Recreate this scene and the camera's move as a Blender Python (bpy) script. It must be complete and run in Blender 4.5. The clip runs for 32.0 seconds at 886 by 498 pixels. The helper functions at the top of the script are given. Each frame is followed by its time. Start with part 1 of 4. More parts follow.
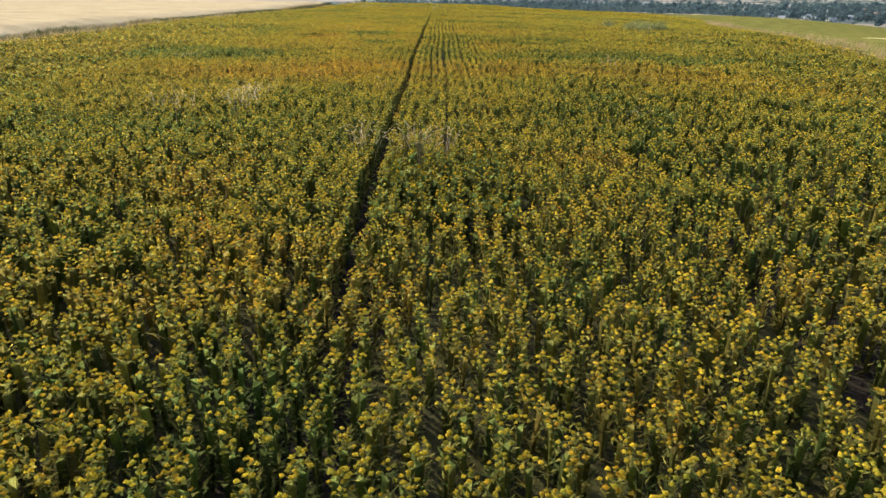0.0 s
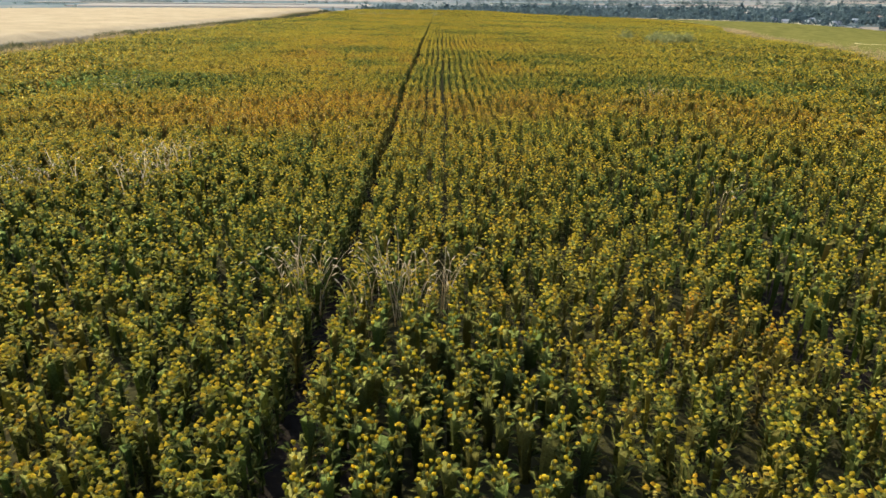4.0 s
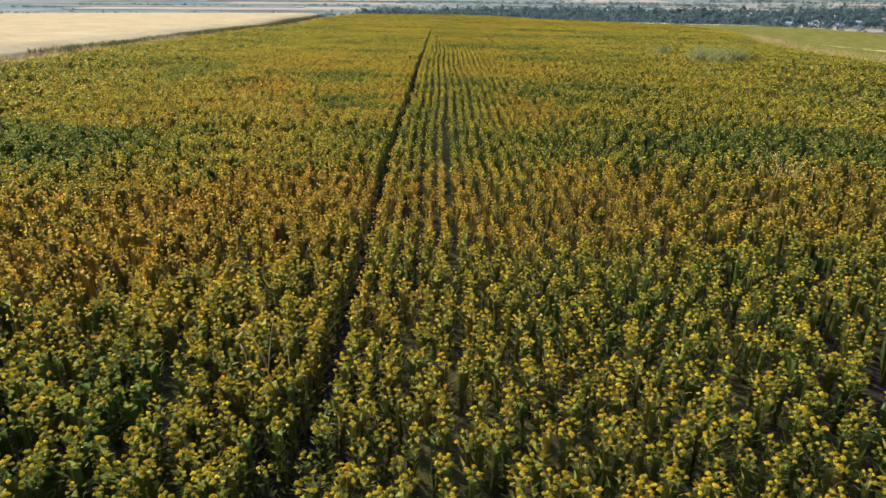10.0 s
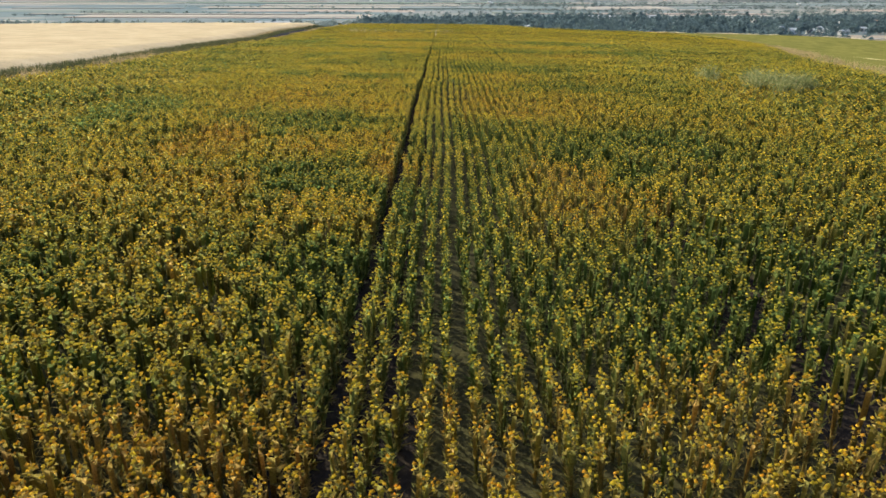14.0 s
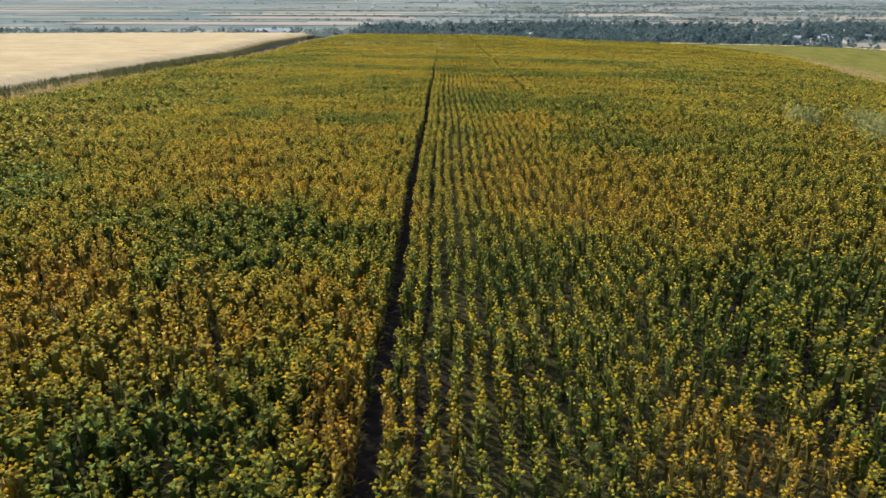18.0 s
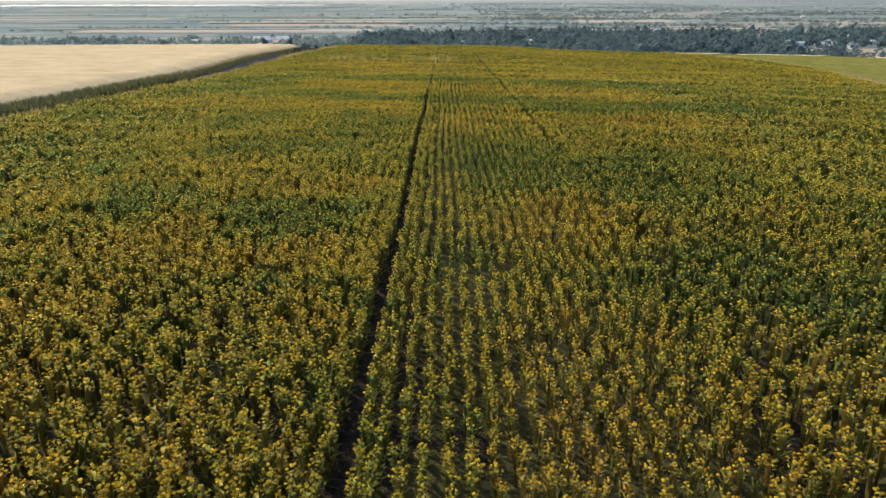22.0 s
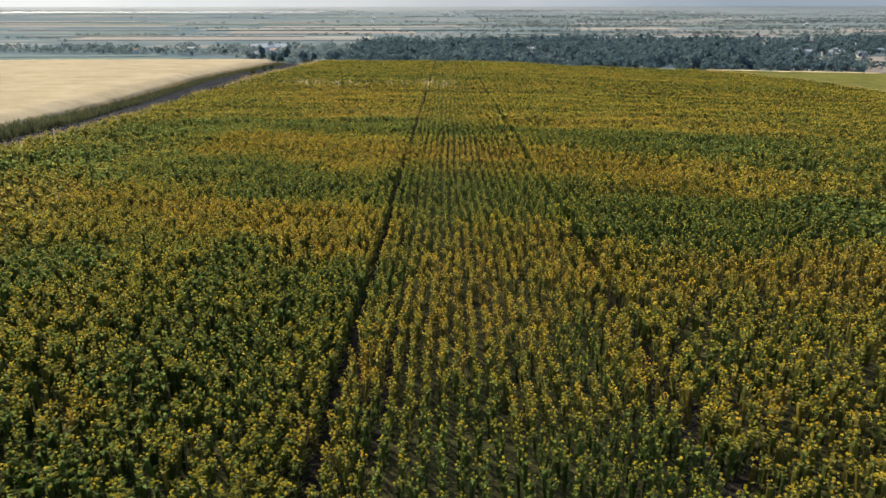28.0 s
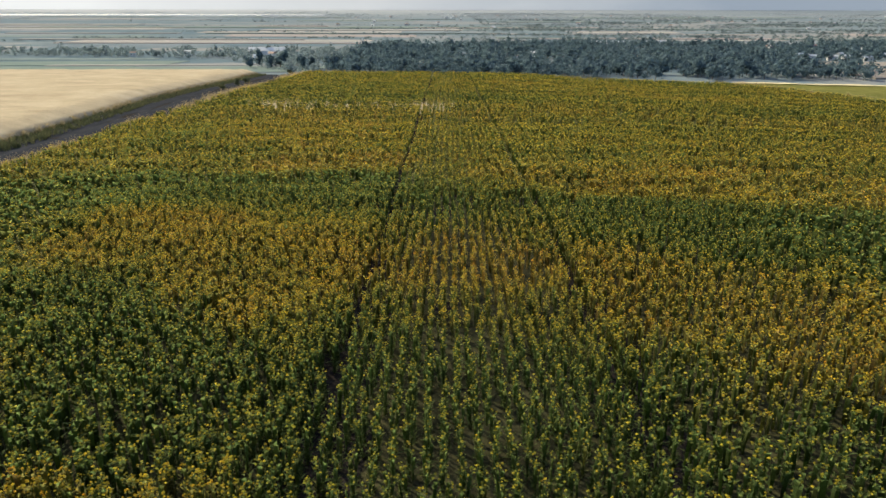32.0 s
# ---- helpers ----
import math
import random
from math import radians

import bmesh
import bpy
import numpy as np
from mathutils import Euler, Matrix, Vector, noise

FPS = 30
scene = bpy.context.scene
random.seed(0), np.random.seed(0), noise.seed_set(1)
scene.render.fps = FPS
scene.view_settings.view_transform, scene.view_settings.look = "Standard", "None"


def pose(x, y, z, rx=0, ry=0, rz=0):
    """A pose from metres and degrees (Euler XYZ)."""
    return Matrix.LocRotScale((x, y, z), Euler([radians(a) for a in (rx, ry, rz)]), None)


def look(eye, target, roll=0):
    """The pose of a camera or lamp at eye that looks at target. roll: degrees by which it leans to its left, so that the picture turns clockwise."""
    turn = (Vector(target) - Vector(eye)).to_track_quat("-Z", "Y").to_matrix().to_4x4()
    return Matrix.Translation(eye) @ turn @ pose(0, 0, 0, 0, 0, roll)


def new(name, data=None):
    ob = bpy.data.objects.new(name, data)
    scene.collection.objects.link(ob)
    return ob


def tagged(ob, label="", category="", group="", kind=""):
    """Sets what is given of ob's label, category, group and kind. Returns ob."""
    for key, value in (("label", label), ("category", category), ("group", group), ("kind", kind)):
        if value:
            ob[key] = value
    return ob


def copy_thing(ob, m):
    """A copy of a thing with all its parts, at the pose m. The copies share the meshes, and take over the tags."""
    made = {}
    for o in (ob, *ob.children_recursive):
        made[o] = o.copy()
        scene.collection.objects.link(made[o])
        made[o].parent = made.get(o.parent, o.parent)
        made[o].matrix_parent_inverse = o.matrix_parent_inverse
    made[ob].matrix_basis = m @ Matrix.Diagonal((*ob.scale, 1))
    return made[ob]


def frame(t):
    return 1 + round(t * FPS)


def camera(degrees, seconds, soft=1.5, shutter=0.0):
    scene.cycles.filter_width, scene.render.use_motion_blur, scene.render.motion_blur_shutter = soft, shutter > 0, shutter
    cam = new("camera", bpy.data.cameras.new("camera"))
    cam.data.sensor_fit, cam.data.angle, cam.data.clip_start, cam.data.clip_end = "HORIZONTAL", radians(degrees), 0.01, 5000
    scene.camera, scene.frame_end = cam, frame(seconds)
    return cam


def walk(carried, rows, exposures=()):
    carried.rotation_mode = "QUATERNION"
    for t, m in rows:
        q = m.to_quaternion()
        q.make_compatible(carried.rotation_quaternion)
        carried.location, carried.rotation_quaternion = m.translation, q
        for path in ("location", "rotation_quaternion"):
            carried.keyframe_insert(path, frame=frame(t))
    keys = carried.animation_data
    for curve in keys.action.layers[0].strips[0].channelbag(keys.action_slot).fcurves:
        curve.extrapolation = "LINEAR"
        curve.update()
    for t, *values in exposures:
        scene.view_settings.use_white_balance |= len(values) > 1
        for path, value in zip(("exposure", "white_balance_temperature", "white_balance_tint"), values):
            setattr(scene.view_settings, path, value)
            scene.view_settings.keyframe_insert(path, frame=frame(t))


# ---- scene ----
cam = camera(65.0, 32.0, soft=1.58)


def aim(x, y, z, yaw, pitch, roll):
    a, b = radians(yaw), radians(pitch)
    way = Vector((-math.sin(a) * math.cos(b), math.cos(a) * math.cos(b), math.sin(b)))
    eye = Vector((x, y, z))
    return look(eye, eye + way, roll)


PATH = [  # seconds, x, y, z, yaw, pitch, roll
    (0, 0.000, 0.000, 3.997, -0.212, -22.575, 0.651),
    (1, 0.040, 1.494, 3.972, -0.157, -22.445, 0.590),
    (2, 0.074, 3.027, 3.975, -0.071, -22.343, 0.537),
    (3, 0.082, 4.590, 3.983, -0.012, -22.270, 0.465),
    (3.5, 0.091, 5.370, 3.986, -0.006, -22.249, 0.421),
    (5.5, 0.065, 8.350, 3.979, -0.034, -22.142, 0.336),
    (6, 0.040, 9.075, 3.974, -0.029, -22.128, 0.351),
    (7, 0.022, 10.497, 3.975, -0.033, -22.119, 0.380),
    (8, 0.011, 11.866, 3.963, -0.032, -22.123, 0.399),
    (9, -0.008, 13.250, 3.958, -0.001, -22.084, 0.377),
    (10, -0.021, 14.710, 3.966, 0.031, -22.040, 0.285),
    (11, -0.011, 16.292, 3.988, 0.086, -21.945, 0.158),
    (12, 0.005, 18.028, 3.995, 0.146, -21.815, 0.080),
    (13, -0.030, 19.962, 4.009, 0.190, -21.670, 0.086),
    (14, -0.122, 22.064, 4.037, 0.227, -21.538, 0.109),
    (14.5, -0.174, 23.147, 4.049, 0.256, -21.501, 0.121),
    (16.5, -0.329, 27.807, 4.087, 0.280, -21.288, 0.201),
    (17, -0.373, 29.005, 4.096, 0.299, -21.179, 0.186),
    (18, -0.434, 31.420, 4.092, 0.324, -21.024, 0.144),
    (19, -0.458, 33.924, 4.083, 0.361, -20.881, 0.096),
    (20, -0.417, 36.592, 4.088, 0.396, -20.731, 0.042),
    (21, -0.316, 39.388, 4.094, 0.390, -20.646, -0.042),
    (22, -0.191, 42.238, 4.099, 0.398, -20.529, -0.106),
    (23, -0.035, 45.159, 4.136, 0.412, -20.411, -0.124),
    (24, 0.119, 48.106, 4.189, 0.422, -20.318, -0.143),
    (25, 0.209, 51.065, 4.214, 0.457, -20.255, -0.216),
    (25.5, 0.240, 52.557, 4.219, 0.467, -20.216, -0.250),
    (27.5, 0.302, 58.535, 4.160, 0.425, -20.037, -0.066),
    (28, 0.321, 60.037, 4.160, 0.453, -20.021, -0.061),
    (29, 0.390, 63.067, 4.175, 0.467, -19.967, -0.056),
    (30, 0.480, 66.151, 4.205, 0.451, -19.872, -0.005),
    (31, 0.531, 69.256, 4.216, 0.447, -19.832, 0.049),
    (32, 0.524, 72.397, 4.229, 0.457, -19.788, 0.065),
]
walk(cam, [(t, aim(*r)) for t, *r in PATH], [(0, 1.12), (9, 1.12), (14, 1.11), (19, 0.98), (25, 0.91), (32, 0.82)])

# ---- world and sun ----
SUN_AZ, SUN_EL = -41.0, 29.0  # degrees: from +y towards +x; above the horizon
world = bpy.data.worlds.new("world")
scene.world = world
world.use_nodes = True
wn = world.node_tree.nodes
sky = wn.new("ShaderNodeTexSky")
sky.sky_type = "NISHITA"
sky.sun_disc = False
sky.sun_elevation, sky.sun_rotation = radians(SUN_EL), radians(SUN_AZ)
sky.dust_density, sky.air_density = 3.0, 1.0
world.node_tree.links.new(sky.outputs[0], wn["Background"].inputs[0])
wn["Background"].inputs[1].default_value = 0.15
sun = new("sun", bpy.data.lights.new("sun", "SUN"))
sun.data.energy, sun.data.angle, sun.data.color = 4.3, radians(0.6), (1.0, 0.885, 0.59)
sun_way = Vector((math.sin(radians(SUN_AZ)) * math.cos(radians(SUN_EL)),
                  math.cos(radians(SUN_AZ)) * math.cos(radians(SUN_EL)), math.sin(radians(SUN_EL))))
sun.matrix_world = look(sun_way * 50, (0, 0, 0))


# ---- noise and land form ----
RNG = np.random.default_rng(7)
LATTICE = RNG.random((256, 256))


def vnoise(x, y, size, seed=0):
    """Smooth noise from 0 to 1 over the plan, with lumps of that size in metres."""
    u, v = np.asarray(x, float) / size + 37.3 * seed, np.asarray(y, float) / size + 11.7 * seed
    i, j = np.floor(u).astype(int), np.floor(v).astype(int)
    a, b = u - i, v - j
    a, b = a * a * (3 - 2 * a), b * b * (3 - 2 * b)
    g = lambda p, q: LATTICE[p % 256, q % 256]
    return (g(i, j) * (1 - a) + g(i + 1, j) * a) * (1 - b) + (g(i, j + 1) * (1 - a) + g(i + 1, j + 1) * a) * b


def sstep(a, b, v):
    t = np.clip((np.asarray(v, float) - a) / (b - a), 0, 1)
    return t * t * (3 - 2 * t)


CROP_H, VALLEY, EDGE = 0.75, -62.0, 177.0


def hill(x, y):
    """The bare soil of the hill."""
    x, y = np.clip(np.asarray(x, float), -120, 120), np.clip(np.asarray(y, float), -60, EDGE)
    return (1.155 - CROP_H - 0.0065 * x - 0.02188 * y - 0.000124 * y * y - 0.0001 * x * x
            + 0.9 * (np.maximum(y - 100, 0) / 76) ** 2 - 0.0012 * np.maximum(x - 70, 0) ** 2
            - 2.1 * sstep(32, 66, x) * (1 - sstep(130, 172, y)) - 0.15 * sstep(50, 70, y) * (1 - sstep(110, 140, y))
            - 0.45 * sstep(10, 34, x) * sstep(45, 75, y) - 0.42 * sstep(4, 24, x) * sstep(120, 165, y))


def land(x, y):
    """The height of the ground anywhere."""
    x, y = np.asarray(x, float), np.asarray(y, float)
    far = np.hypot(np.maximum(np.abs(x) - 230, 0), np.maximum(y - EDGE, 0) + np.maximum(-160 - y, 0))
    k = sstep(0, 300, far)
    down = hill(x, y) - 0.16 * np.minimum(far, 25)
    return down * (1 - k) + VALLEY * k


# ---- materials ----
def nodes_of(name, rough=0.8, spec=0.3):
    m = bpy.data.materials.new(name)
    m.use_nodes = True
    nt = m.node_tree
    b = nt.nodes["Principled BSDF"]
    b.inputs["Roughness"].default_value = rough
    b.inputs["Specular IOR Level"].default_value = spec
    return m, nt, b


def ramp(nt, fac, stops):
    r = nt.nodes.new("ShaderNodeValToRGB")
    while len(r.color_ramp.elements) < len(stops):
        r.color_ramp.elements.new(0.5)
    for e, (p, c) in zip(r.color_ramp.elements, stops):
        e.position, e.color = p, (*c, 1)
    nt.links.new(fac, r.inputs[0])
    return r.outputs[0]


def math_node(nt, op, a, b, clamp=False):
    n = nt.nodes.new("ShaderNodeMath")
    n.operation, n.use_clamp = op, clamp
    for s, v in zip(n.inputs, (a, b)):
        if isinstance(v, (int, float)):
            s.default_value = v
        else:
            nt.links.new(v, s)
    return n.outputs[0]


def blend(nt, fac, a, b, kind="MIX"):
    n = nt.nodes.new("ShaderNodeMix")
    n.data_type, n.blend_type = "RGBA", kind
    for s, v in zip((n.inputs[0], n.inputs[6], n.inputs[7]), (fac, a, b)):
        if isinstance(v, (int, float)):
            s.default_value = v
        elif isinstance(v, tuple):
            s.default_value = (*v, 1)
        else:
            nt.links.new(v, s)
    return n.outputs[2]


def noise_at(nt, scale, detail=4.0, stretch=(1, 1, 1), rough=0.6):
    g, mp, t = nt.nodes.new("ShaderNodeNewGeometry"), nt.nodes.new("ShaderNodeMapping"), nt.nodes.new("ShaderNodeTexNoise")
    mp.inputs["Scale"].default_value = stretch
    nt.links.new(g.outputs["Position"], mp.inputs[0])
    nt.links.new(mp.outputs[0], t.inputs["Vector"])
    t.inputs["Scale"].default_value, t.inputs["Detail"].default_value, t.inputs["Roughness"].default_value = scale, detail, rough
    return t.outputs["Fac"]


def bump(nt, b, height, strength=0.4, dist=0.03):
    n = nt.nodes.new("ShaderNodeBump")
    n.inputs["Strength"].default_value, n.inputs["Distance"].default_value = strength, dist
    nt.links.new(height, n.inputs["Height"])
    nt.links.new(n.outputs[0], b.inputs["Normal"])


def island(nt):
    return nt.nodes.new("ShaderNodeNewGeometry").outputs["Random Per Island"]


def attribute(nt, name):
    n = nt.nodes.new("ShaderNodeAttribute")
    n.attribute_name = name
    return n.outputs["Fac"]


def see_through(nt, b, colour, share):
    """Lets part of the light through thin leaves and petals."""
    t, mix = nt.nodes.new("ShaderNodeBsdfTranslucent"), nt.nodes.new("ShaderNodeMixShader")
    mix.inputs[0].default_value = share
    nt.links.new(colour, t.inputs[0])
    nt.links.new(b.outputs[0], mix.inputs[1])
    nt.links.new(t.outputs[0], mix.inputs[2])
    nt.links.new(mix.outputs[0], nt.nodes["Material Output"].inputs[0])


def plant_material(name, stops, spread, rough, through_share, single=False):
    """Colour by how ripe the plant is, with chance from piece to piece."""
    m, nt, b = nodes_of(name, rough, 0.06)
    pick = nt.nodes.new("ShaderNodeObjectInfo").outputs["Random"] if single else island(nt)
    ripe = math_node(nt, "ADD", 0.33, 0.0) if single else attribute(nt, "ripe")
    fac = math_node(nt, "ADD", ripe, math_node(nt, "MULTIPLY", math_node(nt, "SUBTRACT", pick, 0.5), spread), True)
    c = ramp(nt, fac, stops)
    pick2 = math_node(nt, "FRACT", math_node(nt, "MULTIPLY", pick, 17.31), 0.0)
    c = blend(nt, 1.0, c, ramp(nt, pick2, [(0.0, (0.48, 0.48, 0.48)), (1.0, (1.22, 1.22, 1.22))]), "MULTIPLY")
    c = blend(nt, 0.8, c, ramp(nt, noise_at(nt, 70, 3), [(0.35, (0.45, 0.45, 0.42)), (0.65, (1.2, 1.2, 1.2))]), "MULTIPLY")
    nt.links.new(c, b.inputs["Base Color"])
    see_through(nt, b, c, through_share)
    return m


HEADS = [(0.0, (0.43, 0.42, 0.06)), (0.25, (0.70, 0.575, 0.06)), (0.60, (0.77, 0.58, 0.06)), (0.85, (0.79, 0.50, 0.05)), (1.0, (0.76, 0.42, 0.045))]
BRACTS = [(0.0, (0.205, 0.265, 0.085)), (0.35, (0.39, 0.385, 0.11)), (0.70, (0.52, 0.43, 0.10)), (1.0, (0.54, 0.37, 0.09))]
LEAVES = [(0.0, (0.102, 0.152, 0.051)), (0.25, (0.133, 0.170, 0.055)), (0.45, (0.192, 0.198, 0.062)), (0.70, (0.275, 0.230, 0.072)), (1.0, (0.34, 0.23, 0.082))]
STEMS = [(0.0, (0.14, 0.18, 0.049)), (0.5, (0.25, 0.21, 0.057)), (1.0, (0.36, 0.20, 0.061))]
M_HEAD = plant_material("flower_yellow", HEADS, 0.75, 0.8, 0.70)
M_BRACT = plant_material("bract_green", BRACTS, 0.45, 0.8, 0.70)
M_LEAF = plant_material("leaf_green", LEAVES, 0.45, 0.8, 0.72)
M_STEM = plant_material("stem_green", STEMS, 0.4, 0.6, 0.1)
M_HEAD1 = plant_material("flower_yellow_single", HEADS, 0.6, 0.8, 0.70, True)
M_BRACT1 = plant_material("bract_green_single", BRACTS, 0.45, 0.8, 0.70, True)
M_LEAF1 = plant_material("leaf_green_single", LEAVES, 0.45, 0.8, 0.70, True)
M_STEM1 = plant_material("stem_green_single", STEMS, 0.4, 0.6, 0.1, True)


def stuff_material(name, stops, rough=0.8, share=0.2, spread_noise=0.25, stretch=(1, 1, 1)):
    """Blades, straw and leaves whose tone varies by piece and in drifts."""
    m, nt, b = nodes_of(name, rough, 0.1)
    big = noise_at(nt, spread_noise, 3, stretch)
    fac = math_node(nt, "ADD", math_node(nt, "MULTIPLY", island(nt), 0.6), math_node(nt, "MULTIPLY", big, 0.5), True)
    c = ramp(nt, fac, stops)
    nt.links.new(c, b.inputs["Base Color"])
    if share:
        see_through(nt, b, c, share)
    return m


M_STRAW = stuff_material("dry_straw", [(0.1, (0.36, 0.29, 0.19)), (0.5, (0.56, 0.48, 0.34)), (1.0, (0.76, 0.68, 0.52))], 0.5, 0.5)
M_WEED = stuff_material("verge_weeds", [(0.1, (0.05, 0.065, 0.03)), (0.5, (0.095, 0.105, 0.048)), (1.0, (0.19, 0.17, 0.085))])
M_PALE = stuff_material("pale_grass", [(0.1, (0.22, 0.17, 0.085)), (0.5, (0.31, 0.24, 0.125)), (1.0, (0.42, 0.34, 0.20))], share=0.4)
M_REED = stuff_material("tall_grass", [(0.1, (0.08, 0.11, 0.04)), (0.5, (0.17, 0.19, 0.075)), (1.0, (0.38, 0.37, 0.17))], share=0.45, spread_noise=1.2)
# far trees: haze put into the foliage colours, mostly paler further off
M_WOOD = stuff_material("hazed_far_foliage", [(0.1, (0.054, 0.086, 0.106)), (0.5, (0.079, 0.121, 0.140)), (1.0, (0.116, 0.164, 0.178))], 0.95, 0.4, 0.012)
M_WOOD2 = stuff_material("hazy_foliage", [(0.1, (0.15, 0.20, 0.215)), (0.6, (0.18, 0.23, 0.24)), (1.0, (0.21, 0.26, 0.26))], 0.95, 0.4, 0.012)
M_GROVE = stuff_material("hazed_grove_foliage", [(0.1, (0.092, 0.125, 0.135)), (0.6, (0.115, 0.152, 0.162)), (1.0, (0.145, 0.185, 0.19))], 0.95, 0.4, 0.012)
M_WOOD3 = stuff_material("hazed_distant_foliage", [(0.1, (0.145, 0.18, 0.205)), (0.6, (0.17, 0.205, 0.225)), (1.0, (0.20, 0.235, 0.25))], 0.95, 0.4, 0.012)
M_WOOD4 = stuff_material("hazed_farthest_foliage", [(0.1, (0.21, 0.25, 0.285)), (0.6, (0.235, 0.275, 0.305)), (1.0, (0.26, 0.30, 0.33))], 0.95, 0.4, 0.012)
M_BARK, nt, b = nodes_of("bark", 0.95)
nt.links.new(ramp(nt, noise_at(nt, 3), [(0.3, (0.05, 0.045, 0.04)), (0.7, (0.12, 0.10, 0.08))]), b.inputs["Base Color"])

# soil of the hill, turning to the patchwork of the plain, haze mixed into its colour
M_GROUND, nt, b = nodes_of("ground_soil", 1.0, 0.0)
fine = noise_at(nt, 9, 6)
soil = ramp(nt, fine, [(0.3, (0.018, 0.016, 0.015)), (0.55, (0.030, 0.026, 0.024)), (0.8, (0.052, 0.044, 0.038))])
soil = blend(nt, 0.5, soil, ramp(nt, noise_at(nt, 0.4, 3), [(0.3, (0.6, 0.6, 0.6)), (0.7, (1.1, 1.05, 1.0))]), "MULTIPLY")
geo, mp, vor = nt.nodes.new("ShaderNodeNewGeometry"), nt.nodes.new("ShaderNodeMapping"), nt.nodes.new("ShaderNodeTexVoronoi")
mp.inputs["Scale"].default_value, mp.inputs["Rotation"].default_value = (0.0042, 0.0105, 0), (0, 0, 0.12)
nt.links.new(geo.outputs["Position"], mp.inputs[0])
nt.links.new(mp.outputs[0], vor.inputs["Vector"])
vor.inputs["Scale"].default_value = 1.0
vor.distance = "CHEBYCHEV"
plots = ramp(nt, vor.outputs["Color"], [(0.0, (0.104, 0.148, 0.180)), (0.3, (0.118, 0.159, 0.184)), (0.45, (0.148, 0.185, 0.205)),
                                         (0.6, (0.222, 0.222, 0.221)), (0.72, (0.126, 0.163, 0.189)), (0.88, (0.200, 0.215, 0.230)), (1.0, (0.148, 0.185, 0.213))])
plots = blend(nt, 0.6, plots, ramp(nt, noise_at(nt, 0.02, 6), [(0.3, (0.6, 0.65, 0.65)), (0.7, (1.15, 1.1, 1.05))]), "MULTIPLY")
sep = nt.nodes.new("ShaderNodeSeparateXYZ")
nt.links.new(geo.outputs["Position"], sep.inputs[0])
# painted haze: paler with distance, farthest part brightest on the sun's side
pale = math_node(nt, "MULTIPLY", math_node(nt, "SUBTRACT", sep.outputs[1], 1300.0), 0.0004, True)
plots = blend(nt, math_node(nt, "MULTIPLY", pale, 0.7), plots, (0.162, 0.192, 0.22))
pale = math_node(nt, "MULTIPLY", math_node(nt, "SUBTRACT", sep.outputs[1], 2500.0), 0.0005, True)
sunward_haze = math_node(nt, "SUBTRACT", 0.55, math_node(nt, "MULTIPLY", sep.outputs[0], 0.00028), True)
plots = blend(nt, math_node(nt, "MULTIPLY", pale, 0.9), plots, blend(nt, sunward_haze, (0.13, 0.155, 0.18), (0.36, 0.375, 0.38)))
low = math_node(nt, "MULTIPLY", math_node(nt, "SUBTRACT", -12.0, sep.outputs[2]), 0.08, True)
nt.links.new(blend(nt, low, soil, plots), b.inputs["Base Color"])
bump(nt, b, fine, 0.6, 0.05)


def plain(name, dark, light, scale=2.0, rough=1.0, spec=0.0, stretch=(1, 1, 1), relief=0.02):
    m, t, p = nodes_of(name, rough, spec)
    n = noise_at(t, scale, 6, stretch)
    t.links.new(ramp(t, n, [(0.3, dark), (0.7, light)]), p.inputs["Base Color"])
    if relief:
        bump(t, p, n, 0.5, relief)
    return m


M_ROAD = plain("packed_earth", (0.019, 0.021, 0.026), (0.040, 0.042, 0.048), 1.3, stretch=(3, 0.4, 1))
M_WHEAT, nt, b = nodes_of("ripe_wheat", 1.0, 0.0)
grain = noise_at(nt, 14, 5, (1.0, 0.5, 1))
drift = noise_at(nt, 0.35, 6, (0.7, 1.0, 1), 0.7)
tone = ramp(nt, drift, [(0.3, (0.27, 0.225, 0.16)), (0.5, (0.35, 0.30, 0.215)), (0.7, (0.42, 0.365, 0.275))])
tone = blend(nt, 0.4, tone, ramp(nt, grain, [(0.3, (0.55, 0.52, 0.48)), (0.7, (1.15, 1.12, 1.05))]), "MULTIPLY")
nt.links.new(tone, b.inputs["Base Color"])
bump(nt, b, grain, 0.6, 0.08)
M_OLIVE = plain("olive_crop", (0.085, 0.092, 0.028), (0.15, 0.142, 0.045), 0.6, 1.0, 0.0, (1, 0.6, 1), 0.1)
M_STUBBLE = plain("stubble", (0.46, 0.38, 0.22), (0.66, 0.57, 0.36), 0.6, 1.0, 0.0, (1, 0.5, 1), 0.05)
# tones of the far plain, greyed and paled to stand in for haze
M_TAN = plain("hazed_tan_field", (0.23, 0.226, 0.215), (0.31, 0.295, 0.275), 0.02, 1.0, 0.0, (1, 3, 1), 0)
M_RED = plain("hazed_bare_red_field", (0.23, 0.21, 0.20), (0.29, 0.255, 0.24), 0.02, 1.0, 0.0, (1, 3, 1), 0)
M_GREYGREEN = plain("hazed_green_field", (0.13, 0.165, 0.165), (0.18, 0.215, 0.205), 0.02, 1.0, 0.0, (1, 3, 1), 0)
M_MEADOW = plain("hazed_meadow_field", (0.12, 0.16, 0.15), (0.17, 0.205, 0.18), 0.03, 1.0, 0.0, (1, 3, 1), 0)
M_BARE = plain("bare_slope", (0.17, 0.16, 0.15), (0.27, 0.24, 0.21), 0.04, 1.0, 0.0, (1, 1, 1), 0)
